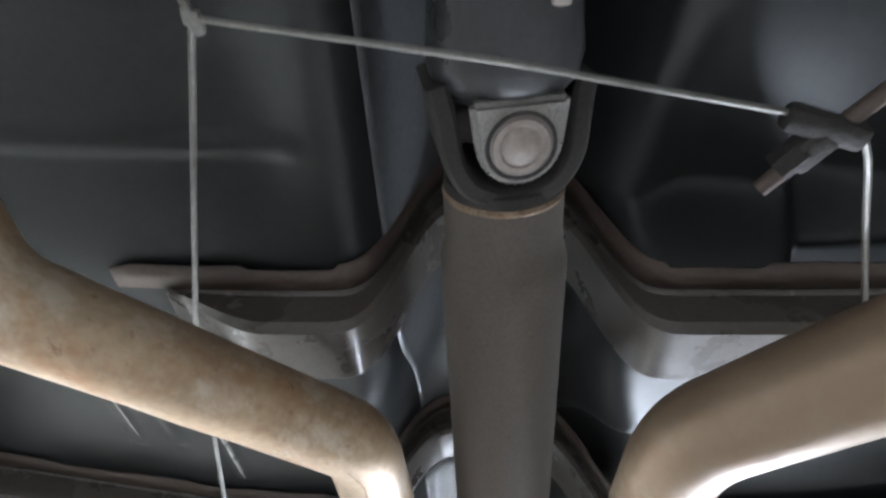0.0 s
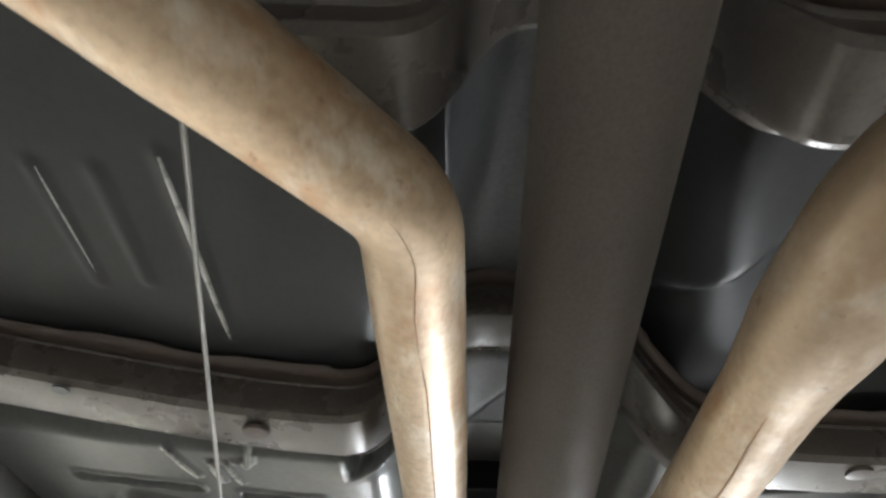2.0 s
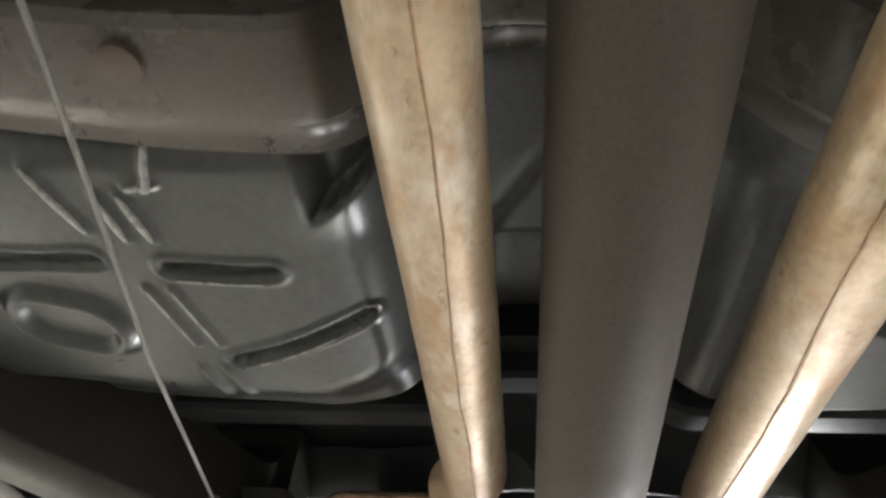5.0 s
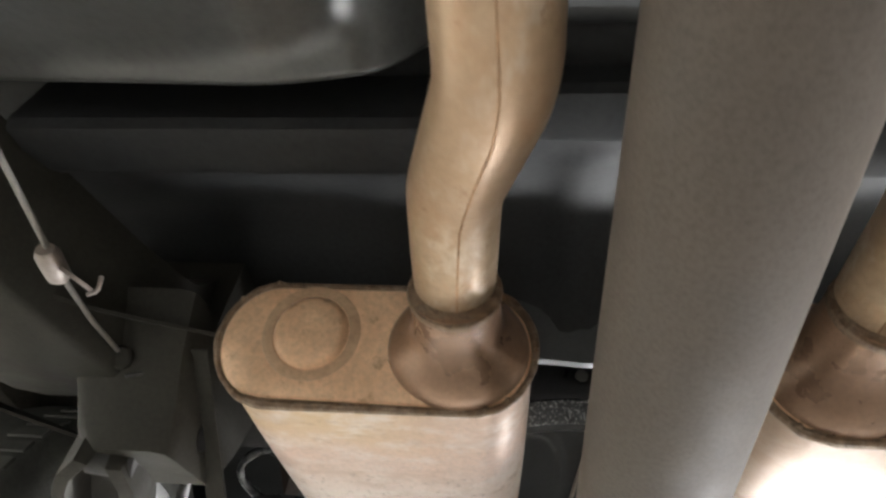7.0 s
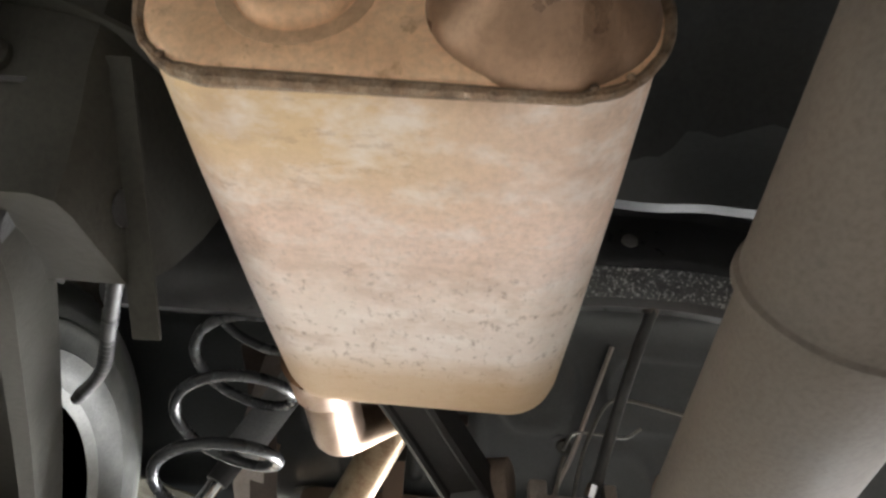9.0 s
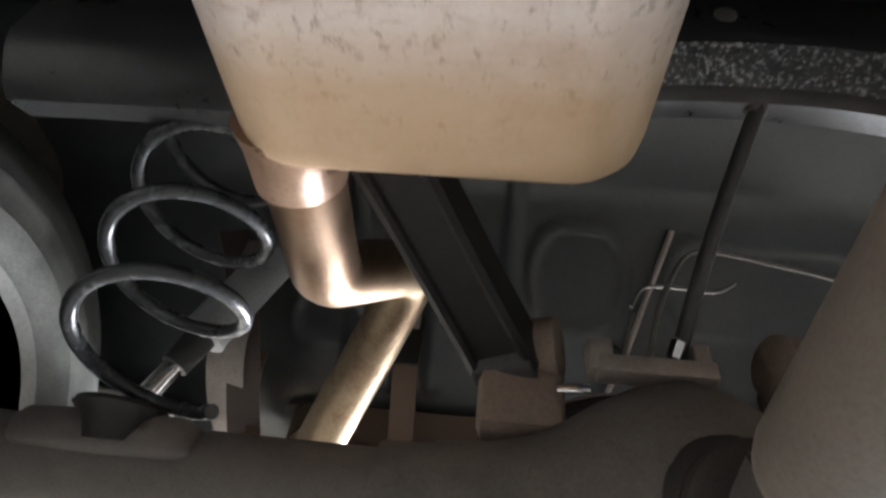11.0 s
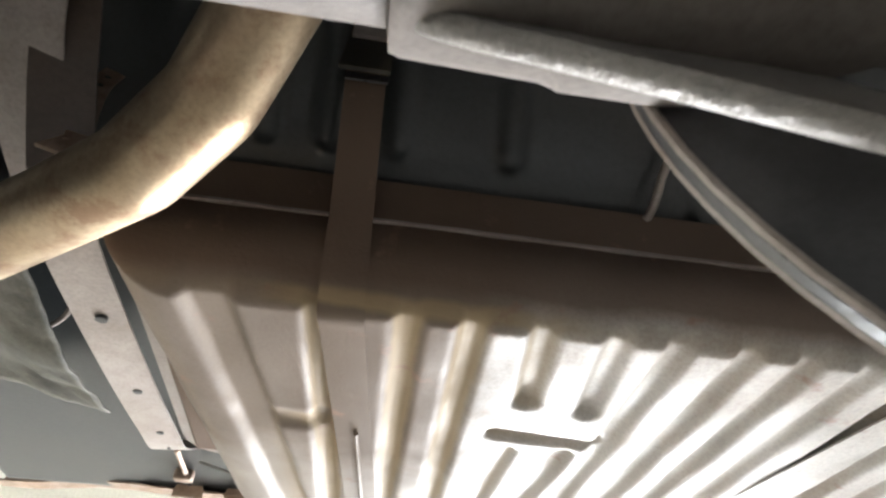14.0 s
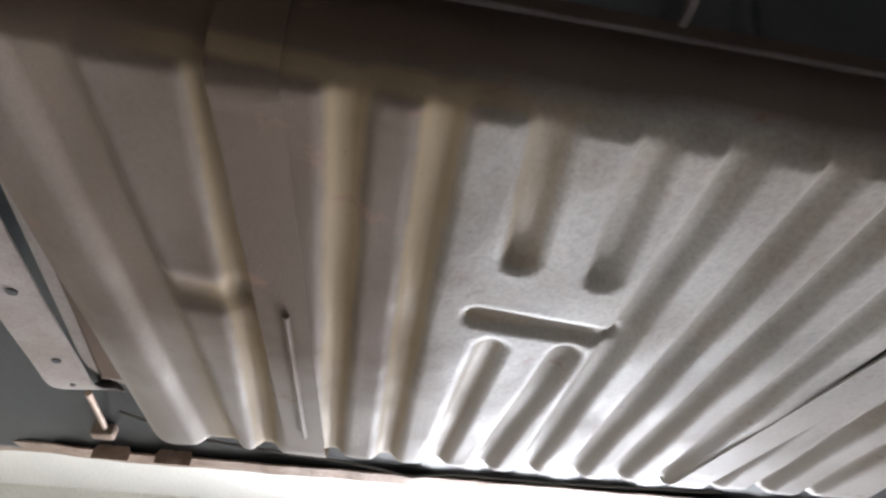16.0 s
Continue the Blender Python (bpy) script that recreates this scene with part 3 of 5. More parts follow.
def seat_z(X, Y):
    u = np.abs(X - XC)
    return 1.94 + 0.08 * sstep(Y, 1.25, 1.45) + 0.015 * (1 - sstep(u, 0.05, 0.17)) * (1 - sstep(Y, 1.3, 1.6)) - 0.055 * sstep(Y, 1.5, 1.63) \
        - 0.008 * capsule(X, Y, (0.06, 1.35), (0.065, 1.6), 0.03, 0.03)


sheet_ob("seat_panel", seat_z, np.arange(-0.75, 0.866, 0.012), np.arange(1.19, 1.645, 0.01), SEATPAN, body, "dark rear seat pan")


def cross_bar(name, prof, x0, x1, material, label, arch=None, n=60):
    rings = []
    for k in range(n + 1):
        x = x0 + (x1 - x0) * k / n
        dz = arch(x) if arch else 0
        rings.append([Vector((x, y, z + dz)) for y, z in prof])
    return part(name, rings_bm(rings), material, body, label, flat_angle=30)


cross_bar("seat_crossmember", [(1.224, 1.876), (1.229, 1.868), (1.272, 1.874), (1.280, 1.880), (1.280, 1.98), (1.224, 1.98)], -0.42, 0.54, SEATPAN, "dark folded crossmember",
          arch=lambda x: 0.05 * (1 - float(sstep(np.array(abs(x - XC)), 0.06, 0.16))))
# added to close a gap through which the lit ceiling would show
part("front_gap_panel", box_bm((1.58, 0.004, 0.28), pose(XC, 1.236, 2.11), 0.001), SEATPAN, body, "dark upright panel added to block light in front of the rear seat")
cross_bar("seat_lip", [(1.55, 2.005), (1.595, 1.963), (1.622, 1.949), (1.634, 1.950), (1.64, 1.958), (1.66, 2.06), (1.60, 2.06)], -0.50, 0.86, TRUNK, "dark grey pressed panel lip",
          arch=lambda x: -0.02 * float(sstep(np.array(-x), 0.05, 0.2)) + 0.002 * math.sin(x * 60))
cross_bar("torque_box", [(1.50, 1.87), (1.54, 1.815), (1.59, 1.80), (1.60, 1.81), (1.61, 1.99), (1.50, 1.99)], -0.48, -0.345, FRAME, "grey boxed frame gusset")
ARCH = lambda x: 0.008 - min(0.05, 1.35 * max(0.0, abs(x - 0.105) - 0.015) ** 2)
arch_bar = cross_bar("arch_crossmember", [(1.70, 2.06), (1.722, 2.03), (1.724, 1.968), (1.732, 1.953), (1.752, 1.932), (1.765, 1.927), (1.79, 1.94), (1.79, 2.06)], -0.50, 0.62, BLACK, "black arched rear crossmember", arch=ARCH)
cross_bar("grit_strip", [(1.729, 1.957), (1.727, 1.954), (1.747, 1.933), (1.752, 1.931)], -0.10, 0.36, GRIT, "grey gritty undercoat strip", arch=lambda x: ARCH(x) - 0.0015)
part("bolt_head", lathe_bm([(0, 0.009), (0.003, 0.009), (0.004, 0.007), (0.004, 0)], (0.086, 1.7235, 1.997), (0, -1, -0.1), 20), WHEEL, arch_bar, "pale round plug")


def trunk_z(X, Y):
    z = 2.13 - 0.235 * sstep(Y, 2.02, 2.31)
    r = capsule(X, Y, (0.015, 2.125), (0.045, 2.125), 0.055, 0.012) - capsule(X, Y, (0.015, 2.125), (0.045, 2.125), 0.045, 0.012)
    z = z - 0.011 * r
    for q in ((0.19, 2.125), (0.155, 2.235)):
        r = capsule(X, Y, q, (q[0] + 0.14 * (q[1] < 2.2) + 0.035, q[1]), 0.045, 0.012) - capsule(X, Y, q, (q[0] + 0.14 * (q[1] < 2.2) + 0.035, q[1]), 0.036, 0.012)
        z = z - 0.011 * r
    for x in (-0.28, -0.225, -0.165, -0.063):
        z = z - 0.012 * capsule(X, Y, (x, 1.9), (x, 2.235), 0.010, 0.012)
    z = z + 0.012 * capsule(X, Y, (-0.345, 2.18), (-0.285, 2.18), 0.014, 0.012)
    z = z - 0.004 * (capsule(X, Y, (-0.345, 2.18), (-0.285, 2.18), 0.03, 0.012) - capsule(X, Y, (-0.345, 2.18), (-0.285, 2.18), 0.018, 0.012))
    return z


sheet_ob("trunk_panel", trunk_z, np.arange(-0.75, 0.866, 0.006), np.arange(1.78, 3.02, 0.006), TRUNK, body, "dark pressed boot floor with beads")
hp_ = part("hanger_plate", box_bm((0.040, 0.004, 0.16), pose(-0.196, 2.174, 1.99, -10), 0.0012), FRAME, body, "flat hanger plate for a tank strap")
part("slot", box_bm((0.034, 0.002, 0.014), pose(-0.195, 2.1795, 1.932, -10), 0.0005), BLACK, hp_, "dark slot in the hanger plate")
part("pressed_plate", box_bm((0.075, 0.004, 0.13), pose(-0.118, 2.188, 2.035, -30), 0.003), FLANGE, body, "brown pressed plate above the tank")
part("hanger_plate", box_bm((0.040, 0.004, 0.16), pose(0.316, 2.170, 2.01, -10), 0.0012), FRAME, body, "flat hanger plate for a tank strap")
# another added sheet, blocks the bright room above the crossmember
sheet_ob("rear_gap_panel", lambda X, Y: 2.13 + 0 * X, np.arange(-0.75, 0.866, 0.05), np.arange(1.5, 1.80, 0.05), UNDERCOAT, body, "dark panel added to block light behind the rear seat")
gm = part("grommet", lathe_bm([(0, 0.0135), (0.003, 0.0135), (0.005, 0.0115), (0.005, 0)], (0.083, 2.194, 1.977), (-0.15, -0.55, -0.85), 28), FRAME, body, "dull round panel plug")
part("socket", lathe_bm([(-0.003, 0.019), (0.001, 0.019), (0.0015, 0.0)], (0.076, 2.196, 1.979), (0, -0.55, -0.85), 28), BLACK, gm, "dark round hole")
for x in (-0.74, 0.85):
    part("side_inner_panel", box_bm((0.02, 1.9, 0.5), pose(x, 2.1, 2.16), 0.004), DUST, body)


dent = np.vectorize(lambda x, y: noise.noise(Vector((x * 7, y * 7, 0.3))) + 0.45 * noise.noise(Vector((x * 21, y * 21, 4.0))) + 0.2 * noise.noise(Vector((x * 60, y * 60, 8.0))))


def wing_z(X, Y):
    return 1.838 + 0.22 * (-0.49 - X) + 0.10 * np.maximum(0, Y - 2.5) + 0.012 * dent(X, Y)


sheet_ob("wing_underside", wing_z, np.arange(-0.80, -0.465, 0.008), np.arange(2.22, 2.64, 0.008), DUST, body, "dusty dented underside of the rear wing")


def corner_z(X, Y):
    return 1.985 + 0.5 * (X + 0.70) ** 2 + 0.12 * (Y - 2.9) ** 2 + 0.004 * np.sin(X * 60 + Y * 30) + 0.12 * sstep(X, -0.64, -0.58)


sheet_ob("quarter_corner", corner_z, np.arange(-0.86, -0.575, 0.008), np.arange(2.78, 3.06, 0.008), DUST, body, "dusty rounded corner of the quarter panel")
# rear valance with its ragged lower flange
rings = []
for k in range(121):
    x = -0.78 + 1.68 * k / 120
    w = 0.003 * math.sin(x * 37) + 0.002 * math.sin(x * 91)
    zb = 1.884 + 0.012 * float(sstep(np.array(-x), 0.45, 0.62)) + w * 0.6
    yb = 2.985 + w + 0.05 * float(sstep(np.array(-x), 0.5, 0.75))
    rings.append([Vector((x, yb, zb)), Vector((x, yb, zb + 0.003)), Vector((x, yb + 0.03, zb + 0.006)), Vector((x, yb + 0.035, 2.2)), Vector((x, yb + 0.04, 2.2)), Vector((x, yb + 0.035, zb + 0.002))])
valance = part("rear_valance", rings_bm(rings), RUST, body, "rear valance with a ragged rusty flange")
for x, w, h in ((-0.445, 0.05, 0.02), (-0.36, 0.05, 0.026)):
    tab = part("flange_tab", plate_bm([(-w / 2, 0), (-w / 2 + 0.01, h), (w / 2 - 0.01, h), (w / 2, 0), (w / 2, -0.012), (-w / 2, -0.012)], 0.003, pose(x, 2.985, 1.886, 96)), RUST, valance, "folded tab with a bolt hole")
    part("bolt_hole", lathe_bm([(0, 0.006), (0.0042, 0.006)], (x, 2.9815, 1.898), (0, -1, 0), 16), BLACK, tab)
part("wire", tube_bm(spline([(-0.41, 2.86, 1.885), (-0.30, 2.90, 1.875), (-0.1, 2.93, 1.872), (-0.02, 2.935, 1.862), (0.03, 2.93, 1.868), (0.2, 2.93, 1.868), (0.45, 2.92, 1.87)], 0.02), 0.0022, 6), CABLE, body, "thin pale wire behind the tank")
for x in (-0.86, 0.97):
    part("body_side", box_bm((0.06, 4.6, 0.5), pose(x, 0.8, 2.14), 0.01), UNDERCOAT, body)

# ---- frame rails ----
for side in (-1, 1):
    rail = thing("frame_rail", "grey painted box frame rail of the car", "frame rail", group="frame rails")
    fx = lambda x: x if side < 0 else 2 * XC - x
    pts = [(fx(-0.66), -0.9, 1.84), (fx(-0.65), 0.9, 1.835), (fx(-0.60), 1.08, 1.83), (fx(-0.49), 1.25, 1.825), (fx(-0.43), 1.40, 1.825), (fx(-0.43), 1.5, 1.87), (fx(-0.45), 1.58, 1.97), (fx(-0.46), 1.66, 2.08), (fx(-0.48), 1.85, 2.19), (fx(-0.48), 2.3, 2.24), (fx(-0.48), 2.5, 2.26)]
    rings = []
    path = spline(pts, 0.03)
    for q, (t, n, b) in zip(path, frames_along(path)):
        e = Vector((1, 0, 0))
        u = t.cross(e).normalized()
        u = u if u.z > 0 else -u
        rings.append([q + e * a * 0.07 + u * c * 0.06 for a, c in ((-1, -0.92), (-0.92, -1), (0.92, -1), (1, -0.92), (1, 1), (-1, 1))])
    part("rail", rings_bm(rings), FRAME, rail, flat_angle=50)
    if side < 0:
        # the bracket that carries the lower arm
        rows = ((1.374, 1.58, 1.835, -0.425, -0.300), (1.392, 1.575, 1.803, -0.420, -0.302), (1.402, 1.57, 1.786, -0.412, -0.303), (1.420, 1.56, 1.760, -0.404, -0.303), (1.437, 1.545, 1.733, -0.398, -0.304), (1.447, 1.53, 1.717, -0.385, -0.306))
        rings = []
        for y0, y1, z0, xa, xb in rows:
            c = 0.016
            rings.append([Vector(p) for p in ((xa, y0 + c, z0), (xa + 0.3 * c, y0 + 0.3 * c, z0), (xa + c, y0, z0), (xb - c, y0, z0), (xb - 0.3 * c, y0 + 0.3 * c, z0), (xb, y0 + c, z0), (xb, y1, z0 + 0.01), (xa, y1, z0 + 0.01))])
        br = part("arm_bracket", rings_bm(rings), FRAME, rail, "folded bracket for the lower arm", flat_angle=35)
        side = [Vector((-0.3025, 1.40 + 0.012 * k, 1.80 - 0.0065 * k)) for k in range(14)]
        part("bracket_lip", ribbon_bm([q + Vector((0.004, 0.010, -0.004)) for q in side], 0.018, 0.003, (1, 0.1, 0)), FRAME, br, "turned edge of the bracket")
        part("slit", box_bm((0.024, 0.003, 0.0028), pose(-0.341, 1.4125, 1.7705, -33, 0, 0) @ pose(0, 0, 0, 0, -35, 0), 0.0008), BLACK, br, "dark slit")
        part("bolt_hole", lathe_bm([(0, 0.012), (0.001, 0.012)], (-0.303, 1.487, 1.752), (1, 0, 0), 20), BLACK, br, "dark bolt hole")
        part("bolt", lathe_bm([(0, 0.0105), (0.004, 0.0105), (0.006, 0.0085), (0.0065, 0)], (-0.359, 1.405, 1.781), (0, -0.85, -0.5), 24), FRAME, br, "round flush bolt head")
        part("rail_lip", ribbon_bm(spline([(-0.66, 1.42, 1.80), (-0.567, 1.486, 1.788), (-0.507, 1.535, 1.785), (-0.442, 1.57, 1.778), (-0.40, 1.575, 1.765)], 0.012), 0.03, 0.003, (0.35, 1, 0.3)), FRAME, rail, "turned lower lip of the rail")
        part("bracket_web", ribbon_bm(spline([(-0.41, 1.33, 1.792), (-0.37, 1.365, 1.80), (-0.32, 1.40, 1.812), (-0.27, 1.45, 1.835)], 0.012), 0.045, 0.003, (-0.4, 0.7, 0.5)), FRAME, rail, "sloping web plate beside the bracket")

# ---- lower control arm, an open channel ----
lca = thing("lower_control_arm", "grey stamped steel channel lower control arm", "control arm")
p0, p1 = Vector((-0.366, 1.452, 1.712)), Vector((-0.575, 1.96, 1.668))
rings = []
for k in range(25):
    q = p0.lerp(p1, k / 24)
    w = 0.035 + 0.004 * math.sin(k / 24 * math.pi)
    w *= (0.55, 0.9, 1.0)[min(k, 2)]
    d = Vector((0.92, 0.38, 0))
    h = 0.045 * (0.5, 0.88, 1.0)[min(k, 2)]
    up = Vector((0, 0, 1))
    rings.append([q - d * w - up * h * 0.3, q - d * (w - 0.012) - up * (h * 0.3 + 0.002), q - d * (w - 0.013), q - d * (w - 0.014) + up * h * 0.6, q + d * (w - 0.014) + up * h * 0.6, q + d * (w - 0.013),
                  q + d * (w - 0.012) - up * (h * 0.3 + 0.002), q + d * w - up * h * 0.3, q + d * w + up * h * 0.7, q - d * w + up * h * 0.7])
part("channel", rings_bm(rings), FRAME, lca, flat_angle=30)
part("bushing", lathe_bm([(-0.020, 0.01), (-0.020, 0.016), (0.020, 0.016), (0.020, 0.01)], p0 + Vector((0, 0.02, 0.01)), (0.97, 0.24, 0), 24), RUBBER, lca, "dark rubber bushing")
part("rear_plate", plate_bm([(-0.05, -0.035), (0.06, -0.05), (0.075, 0.03), (-0.02, 0.05)], 0.005, pose(-0.555, 1.95, 1.69, 90, 0, 90), 0.001), FRAME, lca, "bolt plate at the axle end")

# brake hose in its coil guard
hose = thing("brake_hose", "black ribbed brake hose beside the lower arm", "hose")
hp = spline([(-0.335, 1.53, 1.83), (-0.348, 1.545, 1.80), (-0.362, 1.585, 1.785), (-0.39, 1.65, 1.775), (-0.425, 1.72, 1.775), (-0.49, 1.80, 1.785)], 0.004)
part("guard", tube_bm(hp, lambda s: 0.0062 + 0.0009 * math.sin(s * 260), 12), RUBBER, hose)

# ---- drive shaft ----
shaft = thing("drive_shaft", "dull grey-brown painted steel drive shaft", "drive shaft")
SD = Vector((0.0193, 1.0, -0.1353)).normalized()
SP = Vector((0.0534, 0.9, 1.7353))
sat = lambda y: SP + SD * ((y - SP.y) / SD.y)
o = sat(0.238)
full = (sat(1.762) - o).length
ring_at = (sat(1.422) - o).length
part("tube", lathe_bm([(0.0, 0.036), (0.003, 0.0388), (0.030, 0.0392), (0.040, 0.0398), (0.052, 0.0428), (0.056, 0.0436), (ring_at - 0.004, 0.0436), (ring_at - 0.002, 0.0454), (ring_at + 0.002, 0.0454), (ring_at + 0.004, 0.0405), (full - 0.012, 0.0400), (full - 0.004, 0.0385), (full, 0.034), (full, 0.0)], o, SD, 56), SHAFT, shaft)
part("front_weld", lathe_bm([(-0.004, 0.034), (-0.002, 0.0385), (0.001, 0.0395), (0.003, 0.0385)], o, SD, 40), BEAD, shaft, "grey weld ring")
JT = -11.0
X = Vector((1, 0, 0))
DN = X.cross(SD).normalized() * -1
# the joint is turned a little about the shaft
DN = Matrix.Rotation(radians(JT), 3, SD) @ DN
X = Matrix.Rotation(radians(JT), 3, SD) @ X
jc = sat(0.194)


def ear(center, out, along, w, length, thick):
    """A yoke ear: a thick plate with a round end, square to out."""
    side = out.cross(along).normalized()
    pts = []
    for k in range(17):
        a = math.pi * k / 16
        pts.append((math.cos(a) * w, math.sin(a) * w))
    pts += [(-w * 1.12, -length), (w * 1.12, -length)]
    m = Matrix((side, along, out)).transposed().to_4x4()
    m.translation = center
    return plate_bm(pts, thick, m, 0.003)


def fork_bm():
    """The welded yoke: one thick band bent to a U, its ears flared at the tips."""
    line = spline([jc + X * a * 0.79 + SD * b for a, b in ((0.0535, -0.030), (0.0505, -0.020), (0.0480, -0.006), (0.0440, 0.014), (0.0330, 0.029), (0.0150, 0.0365), (0.0, 0.038),
                                                  (-0.0150, 0.0365), (-0.0330, 0.029), (-0.0440, 0.014), (-0.0480, -0.006), (-0.0505, -0.020), (-0.0535, -0.030))], 0.004)
    rings = []
    for k, (q, (t, n, b)) in enumerate(zip(line, frames_along(line))):
        far = abs(2 * k / (len(line) - 1) - 1)
        half, e = 0.034 - 0.010 * far ** 3, 0.0065
        h = t.cross(DN).normalized()
        rings.append([q + DN * u * half + h * v * e for u, v in ((-1, -0.6), (-0.9, -1), (0.9, -1), (1, -0.6), (1, 0.6), (0.9, 1), (-0.9, 1), (-1, 0.6))])
    return rings_bm(rings)


yoke = part("yoke", merged(fork_bm(), lathe_bm([(-0.006, 0.030), (-0.003, 0.0375), (0.004, 0.0385), (0.010, 0.037)], sat(0.232), SD, 36)), DARKCAST, shaft, "dark forged yoke")
slip = part("slip_yoke", ear(jc + DN * 0.036, DN, SD, 0.0245, 0.026, 0.012), CAST, shaft, "grey worn slip yoke")
part("far_ear", ear(jc - DN * 0.036, DN, SD, 0.0245, 0.026, 0.012), CAST, slip)
part("slip_barrel", lathe_bm([(0.012, 0.020), (0.010, 0.034), (0.0, 0.0425), (-0.012, 0.045), (-0.04, 0.042), (-0.2, 0.036)], sat(0.165), SD, 40), BLACK, slip, "black barrel of the slip yoke")
joint = part("universal_joint", merged(lathe_bm([(-0.038, 0.012), (0.038, 0.012)], jc, X, 20), lathe_bm([(-0.041, 0.012), (0.041, 0.012)], jc, DN, 20)), AXLE, shaft)
part("bearing_cap", lathe_bm([(0.03, 0.0170), (0.0420, 0.0170), (0.0432, 0.0160), (0.0432, 0.0125), (0.0422, 0.0118), (0.0422, 0.0108), (0.0430, 0.0098), (0.0430, 0)], jc, DN, 32), STRAP, joint, "round worn bearing cap")
part("snap_ring", lathe_bm([(0.0415, 0.0205), (0.0428, 0.0200), (0.0428, 0.0185), (0.0415, 0.0175)], jc, DN, 32), DARKCAST, joint, "dark ring round the cap")

# gearbox tail and its mount in front of the shaft
gear = thing("gearbox_tail", "dark gearbox tail housing with a mount", "gearbox")
part("housing", lathe_bm([(0, 0.05), (-0.03, 0.056), (-0.12, 0.06), (-0.3, 0.08), (-0.7, 0.1)], sat(0.095), SD, 36), BLACK, gear)
part("seal_collar", lathe_bm([(0.004, 0.0385), (0.005, 0.055), (0.0, 0.059), (-0.014, 0.06), (-0.016, 0.05)], sat(0.098), SD, 40), AXLE, gear, "dull brown seal collar")
part("mount_stud", box_bm((0.009, 0.009, 0.035), pose(0.061, 0.105, 1.795), 0.002), STRAP, gear)

# ---- exhaust ----
PR = 0.0287


def seam_along(path, angle, parent, name="seam", r=PR):
    """The welded seam of a pipe: a thin uneven line proud of its surface."""
    pts = []
    for i, (q, (t, n, b)) in enumerate(zip(path, frames_along(path))):
        a = angle + 0.16 * noise.noise(q * 9) + 0.07 * noise.noise(q * 45)
        pts.append(q + (n * math.cos(a) + b * math.sin(a)) * (r * 1.002))
    return part(name, tube_bm(pts, lambda u: 0.0007 * min(1.0, 0.15 + u * 14), 6, wobble=0.9), SEAM, parent, "rusty weld seam")


left = thing("exhaust_system", "tan heat-stained steel exhaust with an oval muffler", "exhaust", group="exhausts")
lp = bend([(-0.40, -0.18, 1.93), (-0.334, -0.016, 1.842), (-0.235, 0.227, 1.718), (-0.064, 0.412, 1.743), (-0.053, 0.672, 1.743), (-0.037, 1.122, 1.741), (-0.062, 1.209, 1.774), (-0.0655, 1.302, 1.778)], 0.065)
pipe = part("front_pipe", tube_bm(lp, PR, 32, wobble=0.03), PIPE, left, "tan stained bent exhaust pipe")
k0 = min(range(len(lp)), key=lambda k: abs(lp[k].y - 0.400))
seam_along(lp[k0:], math.pi - 0.12, pipe)


